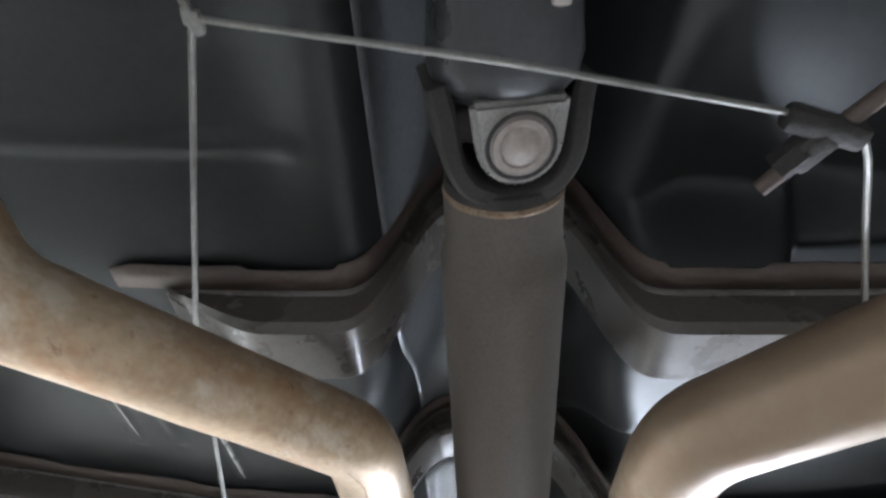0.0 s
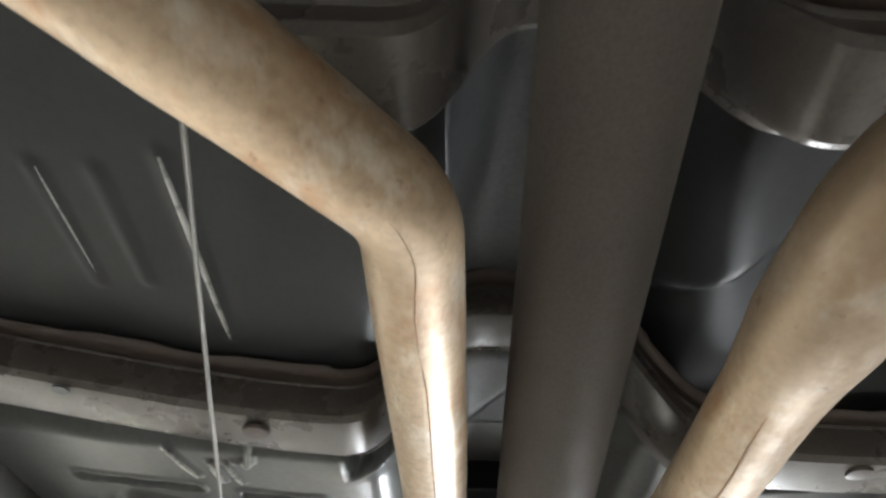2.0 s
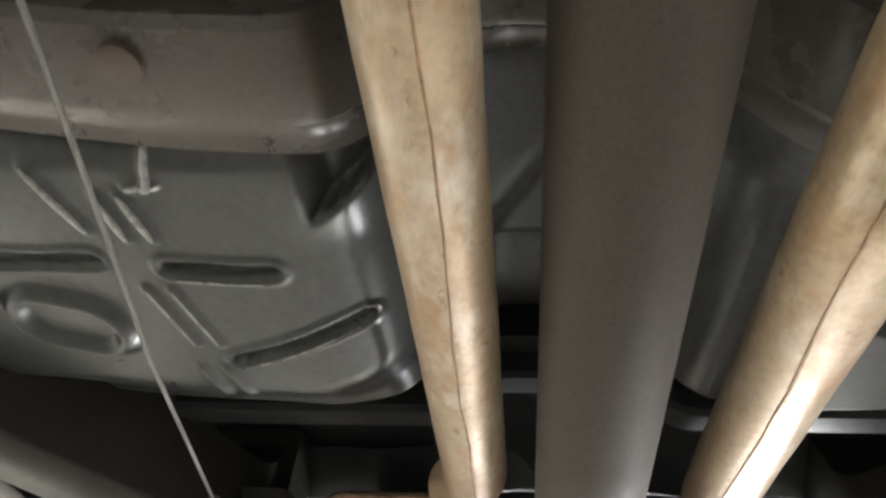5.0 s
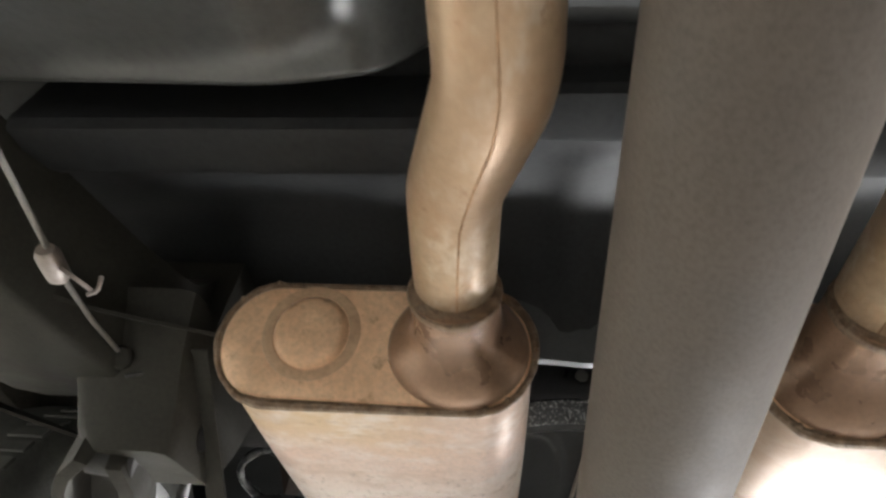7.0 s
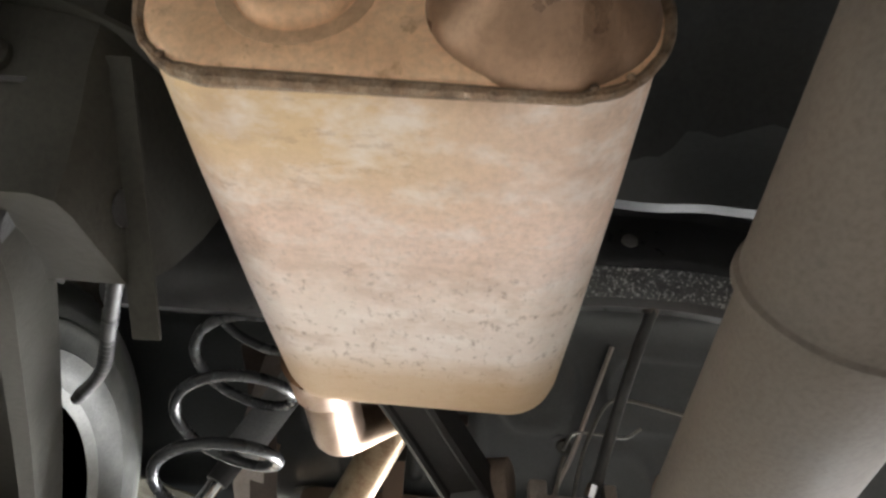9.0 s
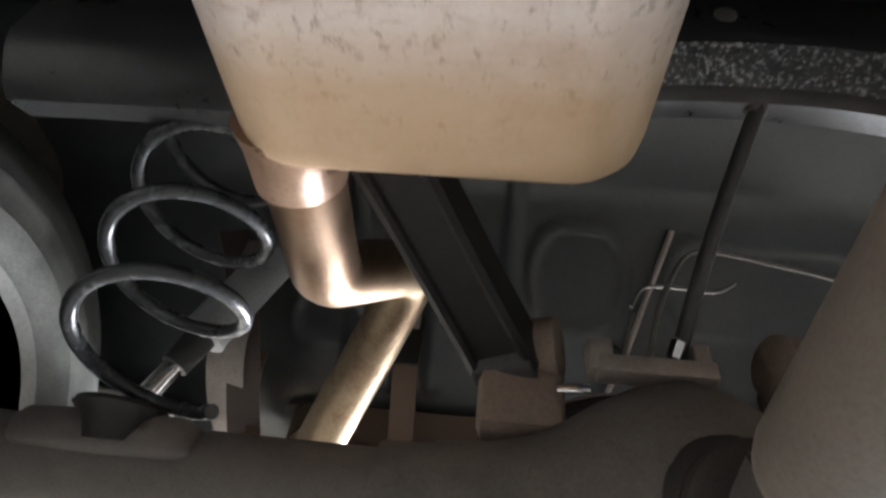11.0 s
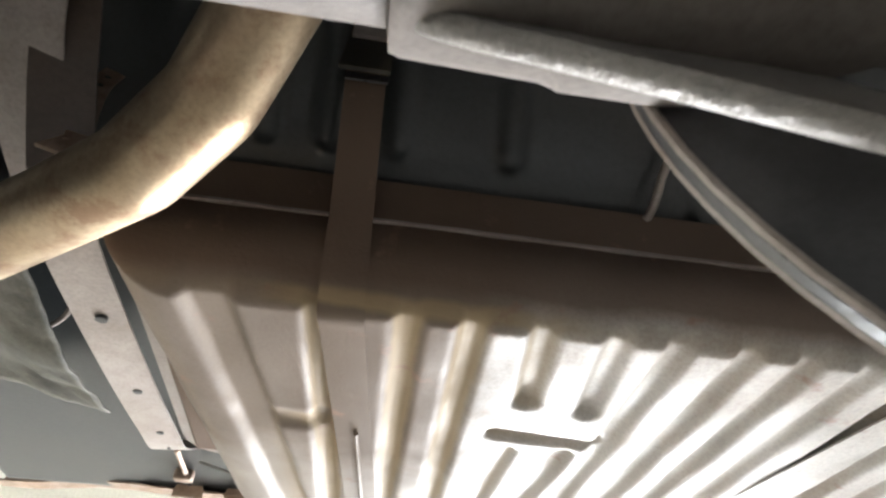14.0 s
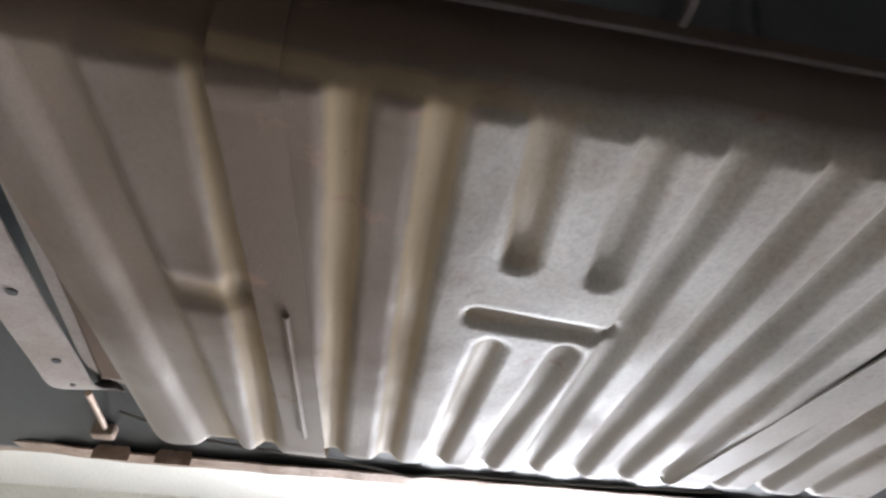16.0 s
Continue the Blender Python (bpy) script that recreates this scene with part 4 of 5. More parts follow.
def muffler_mesh(cx, z0, parent, flip=1):
    """An oval body between two rolled end seams, with an inlet neck and a round boss."""
    def ring(y, w, h, n=56):
        r = h / 2
        out = []
        lean = -0.309 + 0.2 * min(1.0, max(0.0, (y - 1.36) / 0.3))
        for k in range(n):
            a = 2 * math.pi * (k + 0.5) / n
            x, z = math.cos(a) * r, math.sin(a) * r
            x += (w / 2 - r) * (1 if x > 0 else -1)
            out.append(Vector((cx + x, y + lean * z, zc(y) + z)))
        return out
    zc = lambda y: z0 + (y - 1.3608) * 0.092
    prof = [(1.366, 0.241, 0.0865), (1.372, 0.2455, 0.0905), (1.45, 0.248, 0.0935), (1.55, 0.2485, 0.096), (1.6, 0.248, 0.096), (1.695, 0.246, 0.092), (1.708, 0.243, 0.088), (1.714, 0.234, 0.080), (1.717, 0.21, 0.06)]
    body_ = part("muffler", rings_bm([ring(y, w, h) for y, w, h in prof]), MUFFLER, parent, "oval steel muffler body with grey scuffs", flat_angle=60)
    pts = ring(1.3635, 0.2485, 0.0935, 120)
    part("front_seam", tube_bm([q + Vector((0, 0.0016 * noise.noise(q * 120), 0.0012 * noise.noise(q * 90))) for q in pts] + [pts[0]], 0.0036, 8, wobble=0.5), BEAD, body_, "dark rough weld bead")
    part("end_cap", rings_bm([ring(y, w, h) for y, w, h in ((1.367, 0.246, 0.0905), (1.362, 0.244, 0.0885), (1.3595, 0.238, 0.083), (1.3588, 0.2, 0.06), (1.3588, 0.1, 0.02))]), CAP, body_, "rust-tan pressed end cap")
    out = Vector((0, 1, 0.309)).normalized()
    face = lambda x, z: Vector((x, 1.359 - 0.309 * (z - zc(1.36)), z))
    bc = face(cx - 0.0495 * flip, zc(1.36) + 0.006)
    part("boss", lathe_bm([(0.004, 0.0300), (-0.002, 0.0295), (-0.006, 0.0265), (-0.0075, 0.0235), (-0.0078, 0.012), (-0.0072, 0)], bc, out), CAP, body_, "raised round boss")
    part("boss_ring", lathe_bm([(0.003, 0.0405), (-0.0006, 0.039), (-0.0010, 0.036), (-0.0008, 0.031), (0.002, 0.0295)], bc, out), RING, body_, "darker ring round the boss")
    nx = cx + 0.066 * flip
    nc = face(nx, zc(1.36) - 0.002)
    axis = Vector((0, 1, 0.07)).normalized()
    rings = []
    for along, r, sink in ((0.004, 0.0545, 1.0), (-0.002, 0.0535, 1.0), (-0.007, 0.0505, 0.9), (-0.014, 0.0430, 0.6), (-0.020, 0.0370, 0.3), (-0.028, 0.0335, 0.0), (-0.05, 0.0318, 0.0), (-0.064, 0.0318, 0.0), (-0.0665, 0.0312, 0.0), (-0.0665, 0.0275, 0.0)):
        ring_ = []
        for k in range(48):
            a = 2 * math.pi * k / 48
            zz = math.sin(a) * min(r, 0.0445) if sink > 0.5 else math.sin(a) * r
            ring_.append(nc + Vector((math.cos(a) * r, along - 0.309 * sink * zz, zz + along * 0.05 + 0.004 * (1 - sink))))
        rings.append(ring_)
    part("inlet_neck", rings_bm(rings), NECK, body_, "dark brown flared inlet neck", flat_angle=50)
    part("neck_bead", lathe_bm([(-0.0685, 0.029), (-0.0675, 0.0322), (-0.065, 0.0330), (-0.062, 0.0322)], nc + Vector((0, 0, 0.0045)), axis), BEAD, body_, "rough weld ring")
    rnd = random.Random(5)
    for k in range(5):
        a = rnd.choice(pts)
        part("spatter", lathe_bm([(0, 0.0022), (0.001, 0.002), (0.0018, 0.001), (0.002, 0)], a + Vector((0, -0.004, 0)), (0, -1, 0), 8), BEAD, body_)
    return body_


muffler_mesh(-0.1306, 1.7724, left)
tp = bend([(-0.222, 1.67, 1.80), (-0.224, 1.862, 1.803), (-0.163, 1.938, 1.888), (-0.262, 2.105, 1.768), (-0.305, 2.148, 1.754), (-0.355, 2.184, 1.754), (-0.62, 2.372, 1.757)], 0.034)
tail = part("tail_pipe", tube_bm(tp[:-1], lambda s: 0.0285 - 0.0025 * float(sstep(np.array(s), 0.28, 0.34)), 32, wobble=0.03, cap=False), TAIL, left, "tan and brown stained tail pipe")
td = (tp[-1] - tp[-4]).normalized()
part("tip", lathe_bm([(0, 0.026), (0, 0.0285), (0.003, 0.0295), (0.012, 0.0295), (0.014, 0.0285), (0.11, 0.0285), (0.1105, 0.0275), (0.108, 0.0265), (0.01, 0.0255)], tp[-1] - td * 0.02, td, 32), TAIL, tail, "sleeve at the end of the tail pipe")
part("outlet_neck", lathe_bm([(0, 0.036), (0.006, 0.035), (0.016, 0.033), (0.05, 0.0318), (0.052, 0.030)], (-0.2235, 1.706, 1.80), (-0.03, 1, 0.03), 32), NECK, tail, "brown outlet neck")
right = thing("exhaust_system", "tan heat-stained steel exhaust with an oval muffler", "exhaust", group="exhausts")
rp = bend([(0.53, -0.09, 1.675), (0.324, 0.161, 1.694), (0.155, 0.366, 1.720), (0.152, 0.769, 1.711), (0.176, 1.133, 1.732), (0.206, 1.225, 1.765), (0.209, 1.302, 1.768)], 0.10)
run_all = sum((b - a).length for a, b in zip(rp, rp[1:]))
cuts = [sum((b - a).length for a, b in zip(rp[:k], rp[1:k + 1])) / run_all for k in range(len(rp))]
S0 = next(c for c, q in zip(cuts, rp) if q.y > 0.470)
pipe = part("front_pipe", tube_bm(rp, lambda u: PR + 0.0030 * (1 - float(sstep(np.array(u), S0 - 0.008, S0 + 0.008))) + 0.0016 * math.exp(-((u - S0 + 0.02) / 0.016) ** 2), 40, wobble=0.03), PIPE_RIGHT, right, "tan stained bent exhaust pipe with a flared joint")
k0 = min(range(len(rp)), key=lambda k: abs(rp[k].y - 0.5))
seam_along(rp[k0:], math.pi + 0.5, pipe)
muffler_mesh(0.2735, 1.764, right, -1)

# hanger strap of the tail pipe
hang = thing("perforated_strap", "perforated steel hanger strap above the tail pipe", "strap")
hp = spline([(-0.405, 2.235, 2.02), (-0.408, 2.227, 1.976), (-0.405, 2.212, 1.92), (-0.392, 2.20, 1.87), (-0.366, 2.178, 1.805)], 0.006)
band = part("band", ribbon_bm(hp, 0.016, 0.0015, (1, 0.3, 0)), RUST, hang)
for k in range(2, len(hp) - 3, 3):
    t = (hp[k + 1] - hp[k - 1]).normalized()
    nrm = t.cross(Vector((1, 0.3, 0))).normalized()
    part("hole", lathe_bm([(-0.0012, 0.0026), (0.0012, 0.0026)], hp[k], nrm, 12), BLACK, band)
part("clamp", box_bm((0.018, 0.003, 0.03), pose(-0.37, 2.176, 1.80, -20, 18, 0), 0.001), RUST, hang, "rusty tan clamp plate")

# ---- rear axle ----
axle = thing("rear_axle", "dark grey cast iron rear axle with a differential", "axle")
AX = Vector((XC, 1.96, 1.667))
for side in (-1, 1):
    part("axle_tube", lathe_bm([(0.19, 0.0355), (0.215, 0.0352), (0.62, 0.0352), (0.622, 0.05), (0.64, 0.05), (0.642, 0.03), (0.67, 0.03), (0.672, 0.06), (0.745, 0.06)], AX, (side, 0, 0.004)), AXLE, axle, "dark steel axle tube")


def housing():
    # cross-sections along x: radius and forward shift of the casting
    half = [(0.226, 0.036, 0.0), (0.225, 0.041, 0.0), (0.222, 0.042, 0.0), (0.185, 0.043, 0.0), (0.181, 0.046, 0.0), (0.14, 0.0475, 0.003), (0.11, 0.053, 0.007), (0.085, 0.063, 0.012), (0.06, 0.077, 0.017), (0.03, 0.090, 0.022)]
    rows = [(-x, r, f) for x, r, f in half] + [(0.0, 0.095, 0.024)] + half[::-1]
    rings = []
    for x, r, f in rows:
        rings.append([AX + Vector((x, min(math.cos(a) * r - f, 0.035), math.sin(a) * r)) for a in [2 * math.pi * k / 40 for k in range(40)]])
    return rings_bm(rings)


house = part("differential_housing", housing(), HOUSE, axle, "rounded cast differential housing", flat_angle=50)
# the flange leans forward at its foot, set to fit the camera's view
lean = lambda z: 1.977 + 0.30 * (z - 1.629)
flange = [(-0.223, 1.690), (-0.223, 1.629), (-0.06, 1.552), (0.06, 1.552), (0.223, 1.629), (0.223, 1.690), (0.12, 1.765), (-0.12, 1.765)]
rim = []
for k in range(8):
    a, b, c = flange[k - 1], flange[k], flange[(k + 1) % 8]
    pa, pb, pc = (Vector((*q, 0)) for q in (a, b, c))
    s0, e0 = pb + (pa - pb).normalized() * 0.014, pb + (pc - pb).normalized() * 0.014
    rim += [s0 * (1 - t) ** 2 + pb * 2 * t * (1 - t) + e0 * t * t for t in (0, 0.25, 0.5, 0.75, 1)]
dense = []
for p, q in zip(rim, rim[1:] + rim[:1]):
    n = max(1, int((q - p).length / 0.006))
    dense += [p.lerp(q, k / n) for k in range(n)]
rings = []
for dy, sc in ((-0.004, 0.985), (-0.0025, 0.995), (-0.001, 1.0), (0.002, 1.0), (0.003, 0.99)):
    ring = []
    for q in dense:
        w = 1 + 0.008 * noise.noise(Vector((q.x * 60, q.y * 60, dy * 90)))
        x, z = q.x * sc * w, 1.66 + (q.y - 1.66) * sc * w
        ring.append(Vector((XC + x, lean(z) + dy, z)))
    rings.append(ring)
part("flange", rings_bm(rings), CAST, axle, "rough cast flange edge of the differential", flat_angle=50)


def oval(y, a, b, z=1.66, n=64):
    return [Vector((XC + math.cos(2 * math.pi * k / n) * a, y, z + math.sin(2 * math.pi * k / n) * b)) for k in range(n)]


cover = part("cover", rings_bm([oval(1.965, 0.135, 0.095), oval(1.992, 0.152, 0.122), oval(1.997, 0.156, 0.138), oval(2.002, 0.154, 0.136), oval(2.006, 0.14, 0.122), oval(2.012, 0.09, 0.08), oval(2.014, 0.02, 0.02)]), BLACK, axle, "black bowl-shaped differential cover", flat_angle=40)
for y, d in ((1.995, 0.0), (2.002, -0.003)):
    ring = oval(y, 0.156 + d, 0.138 + d)
    part("rim_bead", tube_bm(ring + [ring[0]], 0.0016, 6), STRAP, cover, "thin pale bead round the cover")
PA = AX + Vector((0, -0.05, 0.0))
PD = (sat(1.80) - PA).normalized()
part("pinion_nose", lathe_bm([(0, 0.058), (0.03, 0.050), (0.055, 0.044), (0.07, 0.042), (0.075, 0.030)], PA, PD, 40), DARKCAST, axle, "tapered pinion nose")
part("pinion_flange", lathe_bm([(0.072, 0.028), (0.073, 0.040), (0.076, 0.043), (0.084, 0.043), (0.087, 0.040), (0.09, 0.02)], PA, PD, 40), DARKCAST, axle, "dark round pinion flange")
rear = part("rear_yoke", merged(ear(sat(1.787) + X * 0.030, X, SD, 0.020, 0.03, 0.011), ear(sat(1.787) - X * 0.030, X, SD, 0.020, 0.03, 0.011), lathe_bm([(-0.032, 0.012), (0.032, 0.012)], sat(1.787), X, 20), lathe_bm([(-0.034, 0.012), (0.034, 0.012)], sat(1.787), DN, 20)), DARKCAST, shaft, "dark rear joint")
part("backing_plate", lathe_bm([(0.044, 0.02), (0.044, 0.128), (0.049, 0.135), (0.055, 0.132), (0.057, 0.09), (0.062, 0.07), (0.062, 0.02)], (-0.70, 1.96, 1.668), (1, 0, 0), 56), WHEEL, axle, "grey dusty brake backing plate")
part("fill_boss", lathe_bm([(-0.002, 0.0), (0, 0.010), (0.006, 0.016), (0.058, 0.0205), (0.068, 0.0175), (0.072, 0.0)], (-0.118, 1.940, 1.634), (1, 0, 0.08), 32), HOUSE, house, "round cast boss on the housing")
part("boss_hole", lathe_bm([(-0.001, 0.0068), (0.0012, 0.0062), (0.0012, 0.0054), (-0.001, 0.0046), (-0.001, 0)], (-0.105, 1.9320, 1.6165), (0, -0.39, -0.92), 24), AXLE, house, "dark plug hole")
# ears for the upper arms, spring seat, line block
for side in (-1, 1):
    fx = lambda x: x if side < 0 else 2 * XC - x
    part("arm_ear", merged(lathe_bm([(-0.034, 0.022), (-0.031, 0.027), (0.031, 0.027), (0.034, 0.022)], (fx(-0.060), 1.928, 1.790), (1, 0.3 * side, 0), 28), box_bm((0.070, 0.046, 0.075), pose(fx(-0.060), 1.938, 1.752), 0.012)), EAR, axle, "brown cast ear for the upper arm")
part("arm_bolt", box_bm((0.026, 0.004, 0.007), pose(-0.022, 1.902, 1.742, 10, 0, -6), 0.001), CHROME, axle, "bright metal tag")
part("spring_seat", lathe_bm([(-0.02, 0.02), (-0.004, 0.026), (0.004, 0.036), (0.008, 0.034), (0.006, 0.0)], (-0.37, 1.918, 1.692), (0, -0.2, 1), 40), ARM, axle, "dark spring seat on the axle tube")
perch = []
for x, y0, y1, z0, z1 in ((-0.47, 1.935, 1.96, 1.672, 1.693), (-0.445, 1.915, 1.96, 1.666, 1.695), (-0.38, 1.910, 1.96, 1.664, 1.696), (-0.318, 1.912, 1.96, 1.665, 1.695), (-0.308, 1.922, 1.96, 1.669, 1.693)):
    perch.append([Vector((x, y, z)) for y, z in ((y0, z0 + 0.004), (y0 + 0.004, z0), (y1, z0), (y1, z1), (y0 + 0.004, z1), (y0, z1 - 0.004))])
part("spring_perch", rings_bm(perch), AXLE, axle, "dark welded spring perch on the axle tube", flat_angle=45)
block = part("line_block", merged(box_bm((0.09, 0.022, 0.016), pose(0.04, 1.895, 1.758), 0.003), box_bm((0.02, 0.02, 0.03), pose(-0.002, 1.897, 1.768), 0.003), box_bm((0.014, 0.016, 0.034), pose(0.077, 1.897, 1.768), 0.003)), STRAP, axle, "junction block of the brake lines")
part("fitting", lathe_bm([(0, 0.006), (0.014, 0.006), (0.016, 0.004)], (0.053, 1.888, 1.768), (0.3, -0.4, 0.8), 6), CHROME, block, "bright brass-like fitting")
for pts, r in (([(0.037, 1.90, 1.765), (0.045, 1.895, 1.80), (0.059, 1.893, 1.84), (0.086, 1.9, 1.889), (0.112, 1.9, 1.897), (0.179, 1.9, 1.883), (0.26, 1.9, 1.86)], 0.0022),
               ([(0.019, 1.90, 1.77), (0.024, 1.898, 1.80), (0.03, 1.897, 1.816)], 0.002),
               ([(0.030, 1.9, 1.825), (0.042, 1.897, 1.845), (0.074, 1.895, 1.846), (0.101, 1.895, 1.844), (0.123, 1.9, 1.860)], 0.0018)):
    part("line", tube_bm(spline(pts, 0.006), r, 8), CABLE, block, "thin steel brake line")
bh = thing("axle_hose", "black rubber brake hose from the crossmember to the axle", "hose")
part("hose", tube_bm(spline([(0.118, 1.765, 1.945), (0.10, 1.80, 1.90), (0.08, 1.86, 1.84), (0.062, 1.905, 1.778)], 0.01), 0.0065, 14), RUBBER, bh)
part("end_fitting", lathe_bm([(0, 0.009), (0.02, 0.009), (0.022, 0.006)], (0.119, 1.763, 1.95), (-0.3, 0.6, -0.7), 12), AXLE, bh)

# ---- spring and shock ----
sp = thing("coil_spring", "black painted rear coil spring standing on the axle", "spring")
pts = []
for k in range(int(4.4 * 36) + 1):
    a = 2 * math.pi * k / 36 + math.pi * 0.25
    z = max(1.6975, 1.738 + 0.0715 * (a - math.pi) / (2 * math.pi))
    pts.append((-0.353 + 0.0635 * math.cos(a), 1.892 - 0.2 * (z - 1.70) + 0.0635 * math.sin(a), z))
part("coil", tube_bm(pts, 0.0065, 14), SPRING, sp)
part("rubber_seat", lathe_bm([(-0.02, 0.05), (-0.018, 0.066), (0.0, 0.068), (0.006, 0.06), (0.02, 0.04), (0.09, 0.04), (0.092, 0)], (-0.352, 1.835, 2.025), (0, -0.2, 1), 36), RUBBER, sp, "rubber pad at the top of the spring")
sh = thing("shock_absorber", "grey shock absorber with a chrome rod", "shock absorber")
a, b = Vector((-0.430, 2.004, 1.71)), Vector((-0.30, 2.012, 2.05))
d = (b - a).normalized()
part("rod", lathe_bm([(0.02, 0.0105), (0.16, 0.0105)], a, d), CHROME, sh, "bright chrome rod")
part("tube", lathe_bm([(0.126, 0.018), (0.1265, 0.0245), (0.130, 0.0255), (0.133, 0.0240), (0.34, 0.0240), (0.345, 0.018)], a, d, 36), SHOCK, sh, "grey painted tube")
part("rod_boot", lathe_bm([(0.085, 0.0105), (0.086, 0.0145), (0.122, 0.0160), (0.1275, 0.0160)], a, d, 28), RUBBER, sh, "black rubber boot on the rod")
part("lower_eye", lathe_bm([(-0.015, 0.008), (-0.015, 0.019), (0.015, 0.019), (0.015, 0.008)], a, Vector((0.3, 1, 0)), 24), BLACK, sh)
mount = thing("shock_mount", "brown-grey plate bracket hanging from the frame", "bracket")
pl = part("plate", ribbon_bm(spline([(-0.455, 2.09, 2.06), (-0.422, 2.095, 1.99), (-0.395, 2.12, 1.90), (-0.385, 2.16, 1.84), (-0.38, 2.2, 1.80)], 0.02), 0.04, 0.003, (1, 0.25, 0)), FLANGE, mount)
part("hole", lathe_bm([(-0.0025, 0.006), (0.0025, 0.006)], (-0.394, 2.122, 1.897), (0.1, -0.85, -0.5), 16), BLACK, pl)

# ---- upper control arms ----
for side in (-1, 1):
    fx = lambda x: x if side < 0 else 2 * XC - x
    arm = thing("upper_control_arm", "black stamped steel upper control arm", "control arm", group="upper control arms")
    q0, q1 = Vector((fx(-0.185), 1.71, 1.835)), Vector((fx(-0.072), 1.925, 1.778))
    t = (q1 - q0).normalized()
    w = Vector((0, 0, 1)).cross(t).normalized()
    up = t.cross(w).normalized()
    rings = []
    for k in range(13):
        q, hw = q0.lerp(q1, k / 12), 0.029 - 0.002 * math.sin(k / 12 * math.pi)
        rings.append([q + w * a * hw + up * c * 0.017 for a, c in ((-1, -1), (-0.8, -1.12), (-0.66, -1), (-0.60, -0.78), (0.60, -0.78), (0.66, -1), (0.8, -1.12), (1, -1), (1, 1), (-1, 1))])
    part("channel", rings_bm(rings), ARM, arm, flat_angle=30)
    for q in (q0, q1):
        part("bushing", lathe_bm([(-0.026, 0.008), (-0.026, 0.022), (0.026, 0.022), (0.026, 0.008)], q, w, 24), RUBBER, arm)

# ---- fuel tank ----
tank = thing("fuel_tank", "dusty galvanised steel fuel tank with pressed grooves", "fuel tank")
TX0, TX1, TY0, TY1 = -0.368, 0.46, 2.238, 2.672


def tank_z(X, Y):
    d = np.minimum(np.minimum((X - TX0 - 0.12 * (Y - TY0)) * 0.9, (TX1 - X)), np.minimum((Y - TY0) * 2.3, (TY1 - Y) * 1.6))
    z = 1.752 + 0.074 * (1 - np.sqrt(np.clip(1 - (1 - np.clip(d / 0.052, 0, 1)) ** 2, 0, 1)))
    grooves = [((-0.284, 2.25), (-0.218, 2.75)), ((-0.206, 2.22), (-0.186, 2.75)), ((-0.142, 2.22), (-0.129, 2.75)), ((-0.095, 2.22), (-0.078, 2.75)),
               ((-0.045, 2.22), (-0.031, 2.352)), ((0.012, 2.22), (0.024, 2.357)), ((0.064, 2.22), (0.051, 2.75)), ((0.12, 2.22), (0.096, 2.75)),
               ((-0.028, 2.447), (-0.040, 2.75)), ((0.028, 2.447), (-0.001, 2.75)), ((0.17, 2.22), (0.138, 2.75)), ((0.222, 2.22), (0.186, 2.75)),
               ((0.275, 2.22), (0.235, 2.75)), ((0.33, 2.22), (0.29, 2.75)), ((0.385, 2.22), (0.345, 2.75))]
    for k, (a, b) in enumerate(grooves):
        wide = 0.017 if k == 0 else 0.0095
        z = z + (0.0088 + 0.001 * math.sin(k * 2.1)) * capsule(X, Y, a, b, wide, 0.0125) * sstep(Y, TY0 + 0.002, TY0 + 0.018)
    # the drain press and a dent
    z = z + 0.006 * capsule(X, Y, (-0.045, 2.412), (0.05, 2.421), 0.008, 0.008)
    z = z + 0.004 * capsule(X, Y, (-0.235, 2.42), (-0.20, 2.425), 0.012, 0.02)
    z = z + 0.0008 * np.sin(X * 61) * np.sin(Y * 47)
    return z


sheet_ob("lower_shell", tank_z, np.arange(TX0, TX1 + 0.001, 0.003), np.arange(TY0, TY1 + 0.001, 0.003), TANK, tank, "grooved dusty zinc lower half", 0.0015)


def round_slab(x0, x1, y0, y1, z0, z1, r, wavy=0.0):
    """A slab with round corners in plan and an uneven edge."""
    rings = []
    for z in (z0, z1):
        ring = []
        for cx, cy, a0 in ((x1 - r, y1 - r, 0), (x0 + r, y1 - r, 90), (x0 + r, y0 + r, 180), (x1 - r, y0 + r, 270)):
            for k in range(9):
                a = radians(a0 + 90 * k / 8)
                ring.append(Vector((cx + math.cos(a) * r, cy + math.sin(a) * r, z)))
        dense = []
        for p, q in zip(ring, ring[1:] + ring[:1]):
            n = max(1, int((q - p).length / 0.02))
            for k in range(n):
                e = p.lerp(q, k / n)
                w = wavy * (noise.noise(e * 25) + 0.5 * noise.noise(e * 70))
                dense.append(e + Vector((0, w, 0)))
        rings.append(dense)
    return rings_bm(rings)


part("seam_flange", round_slab(TX0 - 0.012, TX1 + 0.016, TY0 - 0.003, TY1 + 0.014, 1.8262, 1.8290, 0.05, 0.001), STRAP, tank, "flat welded seam flange")
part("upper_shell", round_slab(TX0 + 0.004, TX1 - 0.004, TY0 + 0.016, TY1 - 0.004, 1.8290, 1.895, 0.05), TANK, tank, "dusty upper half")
part("shield_lip", round_slab(TX0 - 0.01, TX1 + 0.03, TY0 + 0.022, TY1 + 0.0, 1.8955, 1.8985, 0.04, 0.006), DUST, body, "brown wavy-edged sheet above the tank")
